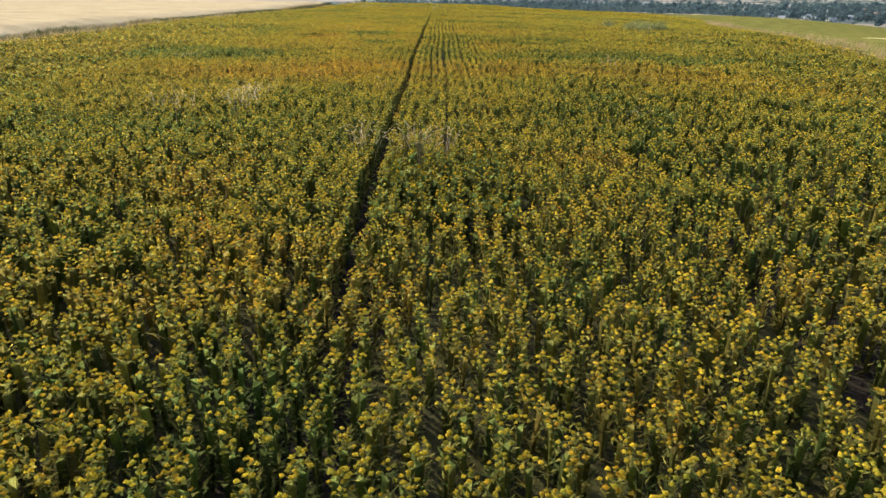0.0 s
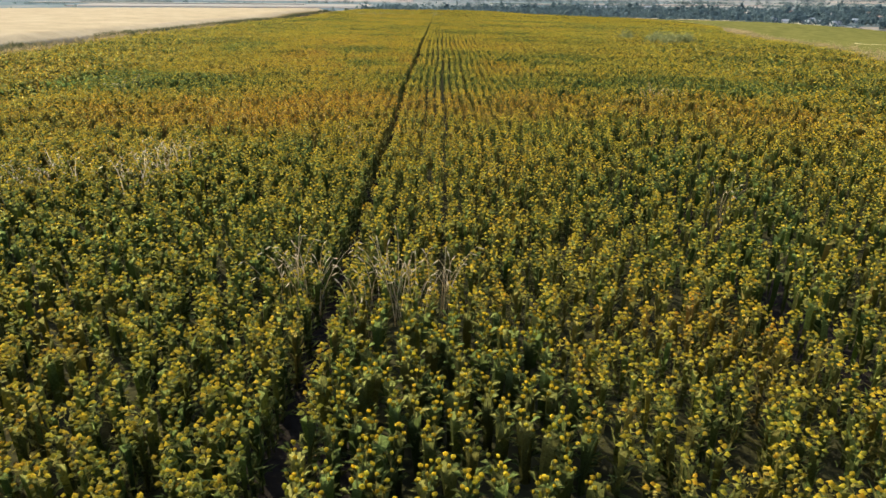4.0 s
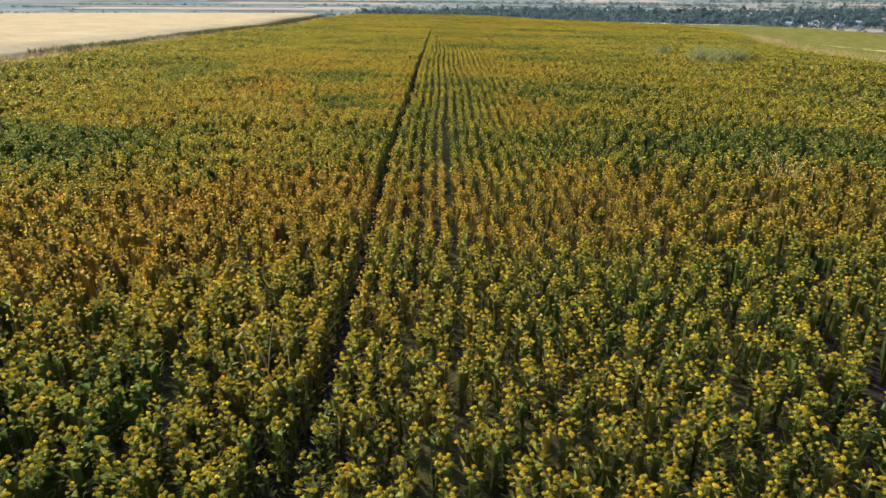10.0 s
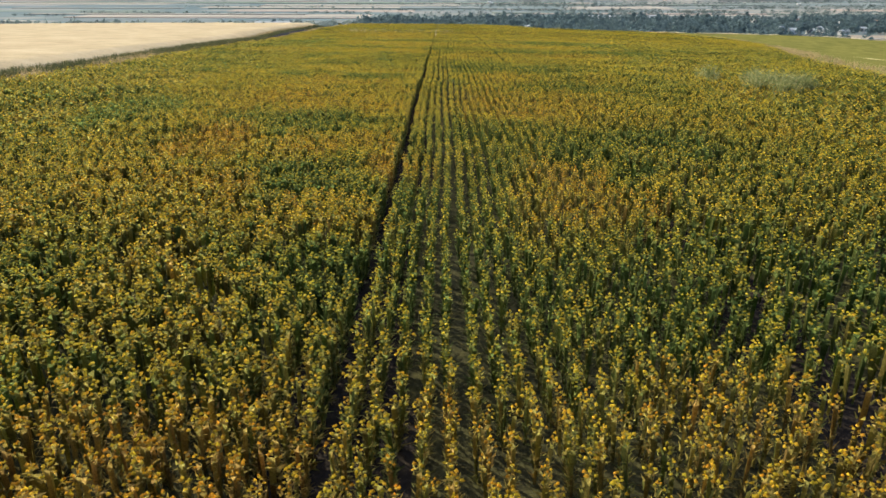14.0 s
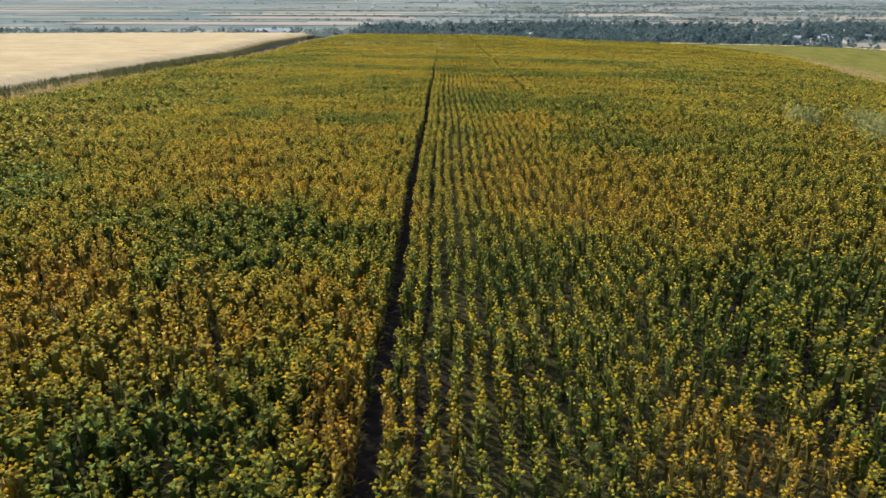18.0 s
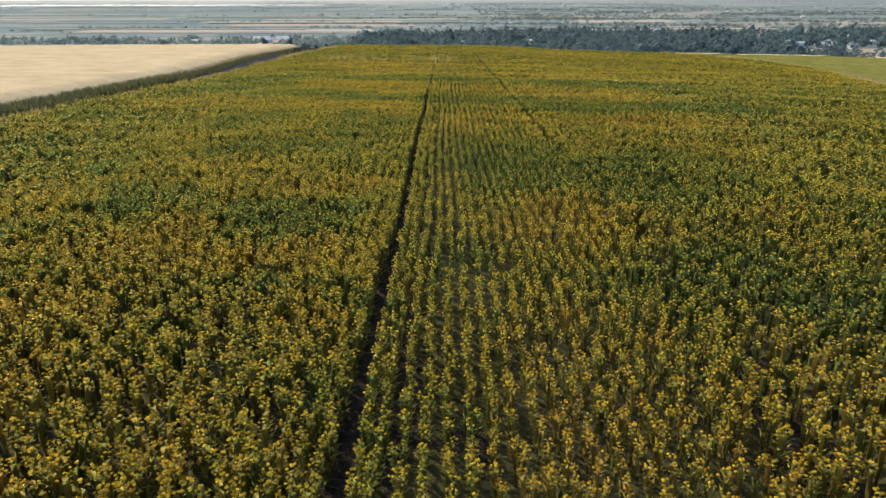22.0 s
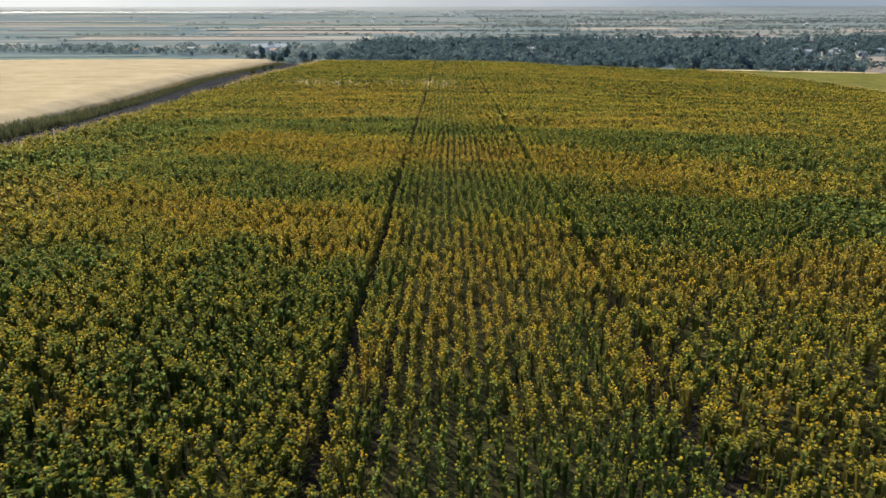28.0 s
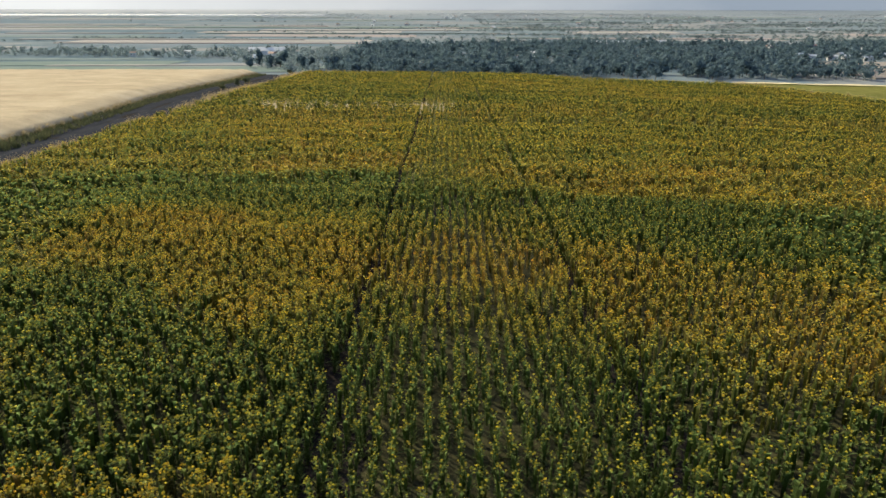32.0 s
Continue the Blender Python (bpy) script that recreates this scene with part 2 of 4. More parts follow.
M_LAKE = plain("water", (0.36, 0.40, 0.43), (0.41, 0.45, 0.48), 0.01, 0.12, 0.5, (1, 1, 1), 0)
M_WHITE = plain("white_plaster", (0.52, 0.52, 0.52), (0.66, 0.66, 0.65), 0.5, 0.7, 0.3, (1, 1, 1), 0)
M_GREYWALL = plain("grey_plaster", (0.40, 0.40, 0.40), (0.52, 0.51, 0.50), 0.5, 0.8, 0.3, (1, 1, 1), 0)
M_ROOF = plain("clay_roof", (0.22, 0.15, 0.12), (0.34, 0.24, 0.19), 1.0, 0.85, 0.3, (1, 1, 1), 0)
M_METALROOF = plain("metal_roof", (0.36, 0.39, 0.41), (0.46, 0.49, 0.51), 0.5, 0.6, 0.5, (1, 1, 1), 0)
M_GLASS = plain("window_glass", (0.04, 0.05, 0.06), (0.07, 0.08, 0.09), 0.5, 0.1, 0.6, (1, 1, 1), 0)


# ---- mesh helpers ----
def mesh_of(name, verts, faces, mats, index=None, extra=None, smooth=False):
    """A mesh from arrays: all faces have the same number of corners."""
    me = bpy.data.meshes.new(name)
    v, f = np.asarray(verts, np.float32), np.asarray(faces, np.int32)
    n, k = f.shape
    me.vertices.add(len(v))
    me.vertices.foreach_set("co", v.ravel())
    me.loops.add(n * k)
    me.loops.foreach_set("vertex_index", f.ravel())
    me.polygons.add(n)
    me.polygons.foreach_set("loop_start", np.arange(n, dtype=np.int32) * k)
    if index is not None:
        me.polygons.foreach_set("material_index", np.asarray(index, np.int32))
    if smooth:
        me.polygons.foreach_set("use_smooth", np.ones(n, bool))
    for m in mats:
        me.materials.append(m)
    if extra is not None:
        me.attributes.new("ripe", "FLOAT", "POINT").data.foreach_set("value", np.asarray(extra, np.float32))
    me.update(calc_edges=True)
    return me


def part(name, bm, material, parent, label=""):
    me = bpy.data.meshes.new(name)
    bm.to_mesh(me)
    bm.free()
    me.materials.append(material)
    ob = new(name, me)
    ob.parent = parent
    return tagged(ob, label)


def sheet(name, xs, ys, height, mats, smooth=True):
    """A sheet over the grid of those lines."""
    gx, gy = np.meshgrid(np.asarray(xs, float), np.asarray(ys, float), indexing="ij")
    v = np.stack([gx, gy, height(gx, gy)], -1).reshape(-1, 3)
    n, m = gx.shape
    i = (np.arange(n - 1)[:, None] * m + np.arange(m - 1)[None]).ravel()
    f = np.stack([i, i + m, i + m + 1, i + 1], -1)
    return new(name, mesh_of(name, v, f, mats, smooth=smooth))


def scatter(name, protos, pick, x, y, z, size, turn, mats, ripe=None, lean=None):
    """Joins many turned and scaled copies of small shapes (verts, tris, slot) into one mesh object."""
    vs, fs, ms, rs, base = [], [], [], [], 0
    for k, (pv, pf, pm) in enumerate(protos):
        w = np.nonzero(pick == k)[0]
        if not len(w):
            continue
        c, s = np.cos(turn[w])[:, None], np.sin(turn[w])[:, None]
        sx = size[w, 0][:, None]
        px, py, pz = pv[None, :, 0] * sx, pv[None, :, 1] * sx, pv[None, :, 2] * size[w, 1][:, None]
        wx, wy = c * px - s * py, s * px + c * py
        if lean is not None:
            wx, wy = wx + lean[w, 0][:, None] * pz, wy + lean[w, 1][:, None] * pz
        v = np.stack([wx + x[w][:, None], wy + y[w][:, None], pz + z[w][:, None]], -1)
        f = pf[None] + (np.arange(len(w)) * len(pv))[:, None, None] + base
        vs.append(v.reshape(-1, 3)), fs.append(f.reshape(-1, pf.shape[1]))
        ms.append(np.tile(pm, len(w)))
        if ripe is not None:
            rs.append(np.repeat(ripe[w], len(pv)))
        base += len(w) * len(pv)
    me = mesh_of(name, np.concatenate(vs), np.concatenate(fs), mats, np.concatenate(ms),
                 np.concatenate(rs) if ripe is not None else None)
    return new(name, me)


class Bits:
    """Collects triangles with a slot each."""

    def __init__(self):
        self.v, self.f, self.m = [], [], []

    def add(self, verts, tris, slot):
        n = len(self.v)
        self.v += [tuple(p) for p in verts]
        self.f += [tuple(a + n for a in t) for t in tris]
        self.m += [slot] * len(tris)

    def proto(self):
        return np.array(self.v, float), np.array(self.f, int), np.array(self.m, int)


# ---- the ground ----
def lines(*stretches):
    out = []
    for a, b, step in stretches:
        out += list(np.arange(a, b, step))
    return out + [stretches[-1][1]]


def rough_land(x, y):
    near = (np.abs(x) < 30) & (y > 0) & (y < 180)
    return land(x, y) + np.where(near, 0.05 * (vnoise(x, y, 0.7, 3) - 0.5) + 0.10 * (vnoise(x, y, 5, 4) - 0.5), 0)


GX = lines((-4600, -900, 370), (-900, -240, 60), (-240, -60, 12), (-60, -16, 2), (-16, 16, 0.5), (16, 60, 2), (60, 240, 12), (240, 900, 60), (900, 4600, 370))
GY = lines((-700, -160, 90), (-160, 0, 16), (0, 110, 0.7), (110, 180, 2), (180, 520, 10), (520, 1200, 40), (1200, 4900, 370))
tagged(sheet("ground", GX, GY, rough_land, [M_GROUND]), "dark brown soil of a hill over a patchwork plain with painted haze", "ground", kind="structure")

# ---- fields, road and verges round the crop ----
def right_edge(y):
    d = np.asarray(y, float) - 32
    return 20.3 + 0.18 * d + 0.0004 * d * d + 2.4 * sstep(84, 110, y) + 5.0 * sstep(110, 140, y) - 24 * sstep(140, 185, y)


LEFT_EDGE = -20.3


def left_edge(y):
    return LEFT_EDGE + 1.2 * np.exp(-((np.asarray(y, float) - 98) / 16) ** 2)


def bend(y):
    """How far the wheat's edge swings away from the crop."""
    return -3.3 * sstep(98, 150, y)


def canopy(name, x0, x1, y0, y1, step, top, rough, mat):
    """A standing crop seen as its closed top, with sides down to the soil."""
    xs, ys = np.arange(x0, x1 + 0.01, step), np.arange(y0, y1 + 0.01, step)
    xs, ys = np.r_[xs[0], xs, xs[-1]], np.r_[ys[0], ys, ys[-1]]

    def height(x, y):
        h = land(x, y) + top * (0.4 + 0.6 * sstep(0, 2.2, x1 - x)) + rough * (vnoise(x, y, 0.9, 5) - 0.5) + 0.8 * rough * (vnoise(x, y, 4.0, 6) - 0.5)
        h = h.copy()
        h[0], h[-1], h[:, 0], h[:, -1] = (land(x[k], y[k]) - 0.05 for k in ((0,), (-1,), (slice(None), 0), (slice(None), -1)))
        return h

    ob = sheet(name, xs, ys, height, [mat], False)
    for v in ob.data.vertices:
        v.co.x += float(bend(v.co.y))
    return ob


tagged(canopy("wheat_field", -170.0, -24.2, -10.0, 177.0, 0.7, 0.80, 0.09, M_WHEAT), "ripe cream wheat standing beside a dirt track", "wheat field", kind="stuff")


def blade_protos(n, count, spread, tall, wide, rng, ear=0.0):
    """Tufts of bent blades, with a heavy tip where ear is given."""
    out = []
    for _ in range(n):
        b = Bits()
        for _ in range(count):
            a, r = rng.uniform(0, 6.28), spread * rng.uniform(0, 1) ** 0.5
            ox, oy, d = r * math.cos(a), r * math.sin(a), rng.uniform(0, 6.28)
            h, w, k = tall * rng.uniform(0.6, 1.0), wide * rng.uniform(0.7, 1.2), rng.uniform(0.05, 0.45) * tall
            dx, dy = math.cos(d), math.sin(d)
            mid = (ox + dx * k * 0.3, oy + dy * k * 0.3, h * 0.65)
            tip = (ox + dx * k, oy + dy * k, h)
            b.add([(ox - dy * w, oy + dx * w, 0), (ox + dy * w, oy - dx * w, 0), (mid[0] + dy * w, mid[1] - dx * w, mid[2]),
                   (mid[0] - dy * w, mid[1] + dx * w, mid[2]), tip], [(0, 1, 2), (0, 2, 3), (3, 2, 4)], 0)
            if ear:
                e = (tip[0] + dx * ear * 0.7, tip[1] + dy * ear * 0.7, tip[2] - ear * 0.3)
                b.add([(tip[0] - dy * w * 2, tip[1] + dx * w * 2, tip[2]), (tip[0] + dy * w * 2, tip[1] - dx * w * 2, tip[2]), e], [(0, 1, 2)], 0)
        out.append(b.proto())
    return out


def grass(name, x, y, tall, protos, mat, label, category, squash=1.0, rise=0.0):
    n = len(x)
    rng = np.random.default_rng(len(name) + n)
    k = rng.uniform(0.7, 1.2, n) * tall
    return tagged(scatter(name, protos, rng.integers(0, len(protos), n), x, y, land(x, y) - 0.03 + rise, np.stack([k * squash, k], -1),
                          rng.uniform(0, 6.28, n), [mat]), label, category, kind="stuff")


def strewn(n, x0, x1, y0, y1, seed):
    r = np.random.default_rng(seed)
    return r.uniform(x0, x1, n), r.uniform(y0, y1, n)


R5 = np.random.default_rng(5)
TUFTS = blade_protos(6, 7, 0.16, 1.0, 0.012, R5, 0.10)
BROAD = blade_protos(6, 7, 0.20, 1.0, 0.035, R5)
THICK = blade_protos(6, 5, 0.18, 1.0, 0.028, R5)
x, y = strewn(2600, -24.75, -24.2, 14, 177, 22)
grass("wheat_edge_stalks", x + bend(y), y, 0.55, THICK, M_PALE, "dry wheat stalks along the dirt track", "wheat")
x, y = strewn(7500, -24.5, -22.4, 10, 177, 23)
keep = vnoise(x, y, 4, 8) > 0.62 * (1 - sstep(56, 66, y))
x, y = x[keep], y[keep]
grass("verge_weeds", x + bend(y) - 0.4 * sstep(96, 118, y), y, 0.66 - 0.30 * sstep(96, 118, y), BROAD, M_WEED, "dark green weeds between the wheat and the dirt track", "weeds")
x, y = strewn(3400, -23.6, -21.0, 10, 74, 24)
keep = vnoise(x, y, 6, 8) > 0.45 + 0.5 * sstep(36, 66, y)
grass("track_weeds", x[keep], y[keep], 0.60, BROAD, M_WEED, "low weeds overgrowing the disused track", "weeds")
x, y = strewn(2600, -21.0, -20.1, 14, 177, 25)
keep = vnoise(x, y, 5, 9) > 0.38
grass("edge_grass", x[keep] + left_edge(y[keep]) - LEFT_EDGE, y[keep], 0.72, TUFTS, M_PALE, "pale dry grass along the edge of the crop", "dry grass")
x, y = strewn(1500, -22.0, -20.1, 30, 74, 30)
keep = (vnoise(x, y, 3, 9) > 0.30) & (vnoise(x, y, 9, 10) > 0.3)
grass("edge_grass", x[keep], y[keep], 0.80, TUFTS, M_PALE, "pale dry grass swept along the edge of the crop", "dry grass")
x, y = strewn(900, -22.6, -20.2, 138, 177, 28)
keep = vnoise(x, y, 4, 29) > 0.35
grass("edge_grass", x[keep], y[keep], 0.60, TUFTS, M_PALE, "pale dry grass bank where the dirt track ends", "dry grass")

RX = np.arange(-28.2, -18.6, 0.2)
RY = np.arange(-10, 178, 1.0)


def road_top(x, y):
    rut = np.exp(-((x + 22.9 - bend(y) * 0.5) / 0.3) ** 2) + np.exp(-((x + 21.3 - bend(y) * 0.3) / 0.3) ** 2)
    return land(x, y) + 0.06 - 0.07 * rut + 0.06 * (vnoise(x, y, 0.8, 12) - 0.5)


tagged(sheet("dirt_road", RX, RY, road_top, [M_ROAD]), "rutted grey-brown dirt track between wheat and crop", "dirt road", kind="structure")

x, y = strewn(2600, -0.4, 3.6, 22, 177, 26)
x = x + right_edge(y)
keep = vnoise(x, y, 3, 27) > 0.15 + 0.35 * sstep(95, 128, y)
x, y = x[keep], y[keep]
grass("grass_strip", x, y, 0.75, blade_protos(6, 8, 0.25, 1.0, 0.02, R5, 0.08), M_PALE, "pale tan dry grass strip bounding the crop", "dry grass", 1.1)


def beyond(x, y):
    return land(x, y) + 0.42 + 0.12 * (vnoise(x, y, 1.0, 15) - 0.5) + 0.1 * (vnoise(x, y, 6, 16) - 0.5)


# the next field, sheared along the strip
ys = np.arange(-10, 177.1, 1.0)
ts = np.linspace(0, 1, 90)
gx = (right_edge(ys)[None] + 0.7) + ts[:, None] * (150 - right_edge(ys)[None])
gy = np.broadcast_to(ys[None], gx.shape)
gz = beyond(gx, gy)
gz[0] -= 0.5
v = np.stack([gx, gy, gz], -1).reshape(-1, 3)
n, m = gx.shape
i = (np.arange(n - 1)[:, None] * m + np.arange(m - 1)[None]).ravel()
tagged(new("olive_field", mesh_of("olive_field", v, np.stack([i, i + m, i + m + 1, i + 1], -1), [M_OLIVE], smooth=False)),
       "olive green crop beyond the dry grass strip", "crop field", kind="stuff")
for a, c, x0 in ((174.5, 177.4, 42), (113, 115.1, 52)):
    tagged(sheet("stubble_strip", np.arange(x0, 190, 2.0), np.arange(a, c, 1.0), lambda p, q: beyond(p, q) + 0.14, [M_STUBBLE]),
           "pale straw stubble strip along the field edge", "stubble", kind="stuff")

# ---- the safflower crop: how ripe, how high, where it is missing ----
# x, y, half width, half length, riper (+) or greener (-)
DRIFTS_A = [(-1.6, 4.7, 1, 0.4, -0.35), (-2.3, 5.8, 0.5, 0.3, -0.3), (-0.8, 6.1, 0.3, 0.6, -0.3), (-0.1, 6.3, 0.3, 0.4, -0.3), (-1.8, 6.7, 1.3, 0.7, 0.25), (3.3, 7.2, 0.4, 0.4, 0.2), (1.1, 7.3, 0.5, 0.7, -0.3),
            (3.6, 7.3, 0.7, 0.4, 0.2), (-2, 7.5, 1, 0.8, 0.25), (-3.7, 8.2, 0.4, 0.6, -0.35), (-4.6, 8.6, 1, 1.2, -0.25), (-3.4, 10.1, 1, 0.6, 0.2), (2.9, 11.4, 0.8, 1, 0.25), (4.8, 15, 0.7, 4.2, -0.25),
            (4.8, 16.9, 0.7, 0.8, -0.2), (3.1, 17.1, 0.5, 0.7, -0.25), (4.4, 19.5, 1.1, 1, -0.2), (-2.7, 19.7, 0.3, 0.8, -0.4), (-2.2, 22.1, 1, 0.3, -0.15)]
DRIFTS_B = [(3.9, 22.5, 2.3, 1.7, -0.2), (1.4, 22.8, 2.1, 0.9, -0.3), (-5.4, 23.7, 3.7, 2.2, 0.5), (0.2, 24.1, 1.9, 2.5, 0.3), (-2.8, 25.3, 2, 2.2, 0.6), (6.5, 25.6, 4.2, 2.4, 0.3), (0.3, 26, 1.2, 1.8, 0.45),
            (3.6, 26.4, 2.1, 1.5, 0.4), (4.1, 29.3, 0.3, 0.8, -0.4), (3, 29.5, 1, 1.5, -0.4), (0.6, 29.7, 0.5, 1.7, -0.3), (-9.7, 29.8, 3, 2.6, -0.55), (-5.7, 30, 1, 1.5, -0.25), (1.9, 30.1, 0.8, 1.3, -0.15),
            (-0.4, 30.3, 0.3, 1, -0.35), (8.5, 30.5, 4, 1.7, -0.55), (-1.6, 30.7, 0.4, 1.1, -0.4), (-4.2, 31, 1.5, 2.5, 0.2), (-1.6, 31.1, 0.7, 0.8, -0.45)]
DRIFTS_C = [(-3.9, 31.1, 1.6, 2.5, 0.3), (0.5, 31.8, 0.7, 2.3, -0.3), (4.6, 31.9, 1.1, 1.5, -0.35), (1.6, 32.7, 0.4, 0.9, 0.25), (-0.4, 32.9, 0.6, 2.8, -0.4), (-1.9, 32.9, 0.7, 0.8, 0.4), (-2.4, 33.5, 0.9, 4.1, -0.35),
            (-3.5, 33.8, 0.6, 0.5, 0.3), (-2.2, 34.2, 0.9, 0.8, 0.5), (1.1, 34.2, 0.4, 0.8, -0.2), (0.6, 34.8, 1.3, 4.9, -0.3), (-7.2, 34.8, 3.3, 3.2, 0.15), (-0.6, 35, 0.4, 1.3, -0.5), (3, 35.1, 1, 1.8, 0.45),
            (-4.1, 35.1, 0.7, 0.8, 0.5), (3.5, 35.2, 0.7, 0.8, 0.45), (-0.3, 35.3, 1.1, 1.2, -0.35), (-2.4, 35.5, 0.9, 0.6, -0.45), (2.6, 35.6, 1.3, 2, 0.35)]
DRIFTS_D = [(-3, 35.6, 0.8, 1, -0.5), (-3.2, 35.7, 0.6, 1.6, -0.35), (2.5, 36, 0.6, 1.6, 0.5), (-3.1, 36.9, 1.2, 0.8, -0.45), (1.6, 37, 0.5, 1.4, 0.3), (4.5, 37.2, 0.8, 0.9, -0.45), (-5.9, 37.4, 0.4, 0.6, -0.4),
            (-1.4, 38.3, 0.3, 1.6, 0.35), (-3.2, 39.3, 1.5, 1, 0.3), (4.3, 39.4, 2.3, 1.4, -0.35), (-0.2, 40.2, 1.2, 2.4, -0.3), (-6.2, 40.4, 1.2, 2, 0.45), (5.6, 40.5, 1.7, 2.5, -0.35), (-4.2, 40.7, 0.3, 0.8, 0.35),
            (-2.7, 40.7, 1.2, 0.8, 0.2), (-0.5, 41.4, 0.7, 1.5, -0.35), (-3.5, 41.7, 2, 1.1, -0.35), (2.1, 41.8, 2, 1.8, -0.2), (2.8, 42.1, 1.9, 1.4, -0.3)]
DRIFTS_E = [(-3.6, 42.1, 1.9, 0.5, -0.35), (-0.2, 42.5, 1.1, 1.9, -0.4), (-3.2, 42.9, 1.5, 0.6, -0.45), (-5.8, 43.7, 0.7, 0.9, -0.45), (-10.1, 44, 0.7, 2.7, -0.35), (-5.3, 44.2, 2.1, 1.5, -0.5), (-3.8, 44.3, 0.4, 0.8, -0.45),
            (-1.4, 44.4, 0.3, 0.8, 0.35), (-3.9, 46.1, 0.5, 0.4, -0.2), (-10.6, 46.5, 1, 2.4, -0.45), (0.5, 46.6, 0.3, 0.9, 0.3), (-6.4, 46.8, 0.4, 0.6, -0.3), (-3.5, 48, 2, 1, 0.35), (-5.4, 48.6, 3.5, 3.7, 0.4),
            (2.6, 48.8, 2.4, 4, 0.3), (4, 49.7, 1.9, 1.3, 0.25), (-2.1, 52.3, 0.6, 0.3, -0.3), (0, 52.5, 14.9, 2.5, 0.15), (1.6, 52.5, 0.8, 1.6, 0.4)]
DRIFTS_F = [(1.4, 52.7, 0.6, 0.7, 0.45), (-3.3, 53.1, 0.4, 0.4, -0.35), (5.4, 53.2, 2.6, 1.5, -0.35), (9, 53.5, 2.1, 2.9, -0.3), (3, 53.5, 1.6, 0.4, -0.3), (-2.9, 54.5, 1.5, 0.7, 0.5), (-0.2, 54.6, 1, 0.6, -0.4),
            (-5.9, 54.8, 3.8, 1.1, 0.35), (5.3, 55.5, 1, 2.7, -0.3), (-9.3, 56.2, 0.5, 0.5, -0.35), (-5.9, 56.3, 0.9, 1, 0.5), (-3.4, 56.4, 0.9, 0.9, -0.6), (7.6, 56.5, 1.2, 1.9, 0.25), (3.3, 56.7, 2.4, 1.9, 0.35),
            (5.3, 56.7, 1.6, 1.3, 0.35), (-4.5, 57.1, 0.9, 1, -0.55), (-4.1, 57.2, 1.5, 1.3, -0.55), (-4.6, 57.4, 1.4, 1.6, -0.4), (2.3, 57.4, 1.5, 2, 0.45)]
DRIFTS_G = [(9.4, 57.5, 1.2, 0.9, -0.4), (-8, 58.7, 1, 1.8, -0.4), (-7.9, 58.7, 0.9, 1.4, -0.55), (-7.5, 59, 1, 0.9, -0.55), (2.8, 59.1, 0.8, 0.9, 0.25), (-0.6, 59.4, 0.3, 0.3, -0.35), (5.4, 59.6, 1.5, 1.3, -0.35),
            (7.7, 59.6, 0.9, 1.6, -0.3), (-3.8, 60.4, 1, 0.7, 0.35), (-2, 60.5, 0.8, 0.5, 0.4), (-0.1, 60.9, 0.4, 0.6, 0.3), (2.6, 61, 1.5, 1, -0.25), (5.8, 61.6, 2.9, 2.8, -0.3), (-9.9, 62.4, 0.6, 1.3, -0.25),
            (-6, 63.1, 2, 3, 0.15), (5.5, 63.1, 1.9, 1.9, -0.3), (1.2, 63.3, 0.9, 1.3, -0.4), (0.7, 64.2, 0.9, 2.9, -0.4), (6.5, 64.6, 1.9, 1.3, -0.35)]
DRIFTS_H = [(1.2, 65, 2.5, 4.7, -0.3), (-4.2, 65.1, 1.7, 2.7, -0.2), (-7.4, 66.5, 1.8, 1.9, -0.3), (-4.3, 67.1, 0.7, 1.1, -0.3), (0, 67.5, 1, 1.5, -0.3), (-3.7, 67.8, 1.7, 5.9, -0.25), (0.6, 67.8, 0.5, 1.8, -0.4),
            (-5.3, 68.7, 0.3, 0.4, 0.3), (3.7, 69.1, 1.3, 0.9, 0.25), (2.5, 71, 0.3, 1.3, -0.4), (2.6, 71, 0.3, 0.7, -0.35), (1, 72, 2.5, 3.7, 0.35), (-9.3, 72.8, 1.3, 2.7, -0.35), (10.3, 73.3, 3.1, 2.4, 0.4),
            (-2.2, 73.7, 1.1, 1.1, -0.3), (5.1, 73.9, 1.2, 1.8, 0.25), (8, 74, 1.6, 1.3, 0.45), (4.4, 74.3, 1.8, 1.6, 0.35), (-4.6, 74.6, 1, 2.1, -0.35)]
DRIFTS_I = [(2.2, 74.7, 3, 3.3, 0.35), (-9.2, 75.2, 0.8, 1.1, -0.4), (1.4, 76.2, 1.8, 2.2, 0.4), (-2.9, 77, 1.7, 2.1, 0.45), (-4.3, 78, 3.2, 1.5, 0.4), (8.9, 78.5, 3.4, 2, -0.45), (-6.9, 78.9, 1.5, 1.3, 0.5),
            (4.4, 79, 1.2, 2.3, -0.35), (6.2, 79, 2.8, 2.8, -0.4), (11.7, 79.1, 4.8, 2.1, -0.45), (-11.6, 79.5, 5.4, 4, 0.25), (-10.2, 79.6, 2.2, 3, 0.25), (-4.5, 79.6, 0.5, 0.5, 0.4), (2.4, 80.5, 4.1, 1.3, -0.3),
            (-3, 80.9, 1.2, 0.7, -0.4), (1, 81.2, 2.3, 2.2, -0.4), (3.6, 81.8, 0.9, 2.2, -0.3), (-4.8, 81.9, 2.1, 1.8, -0.45), (0, 81.9, 2.7, 2.3, -0.5)]
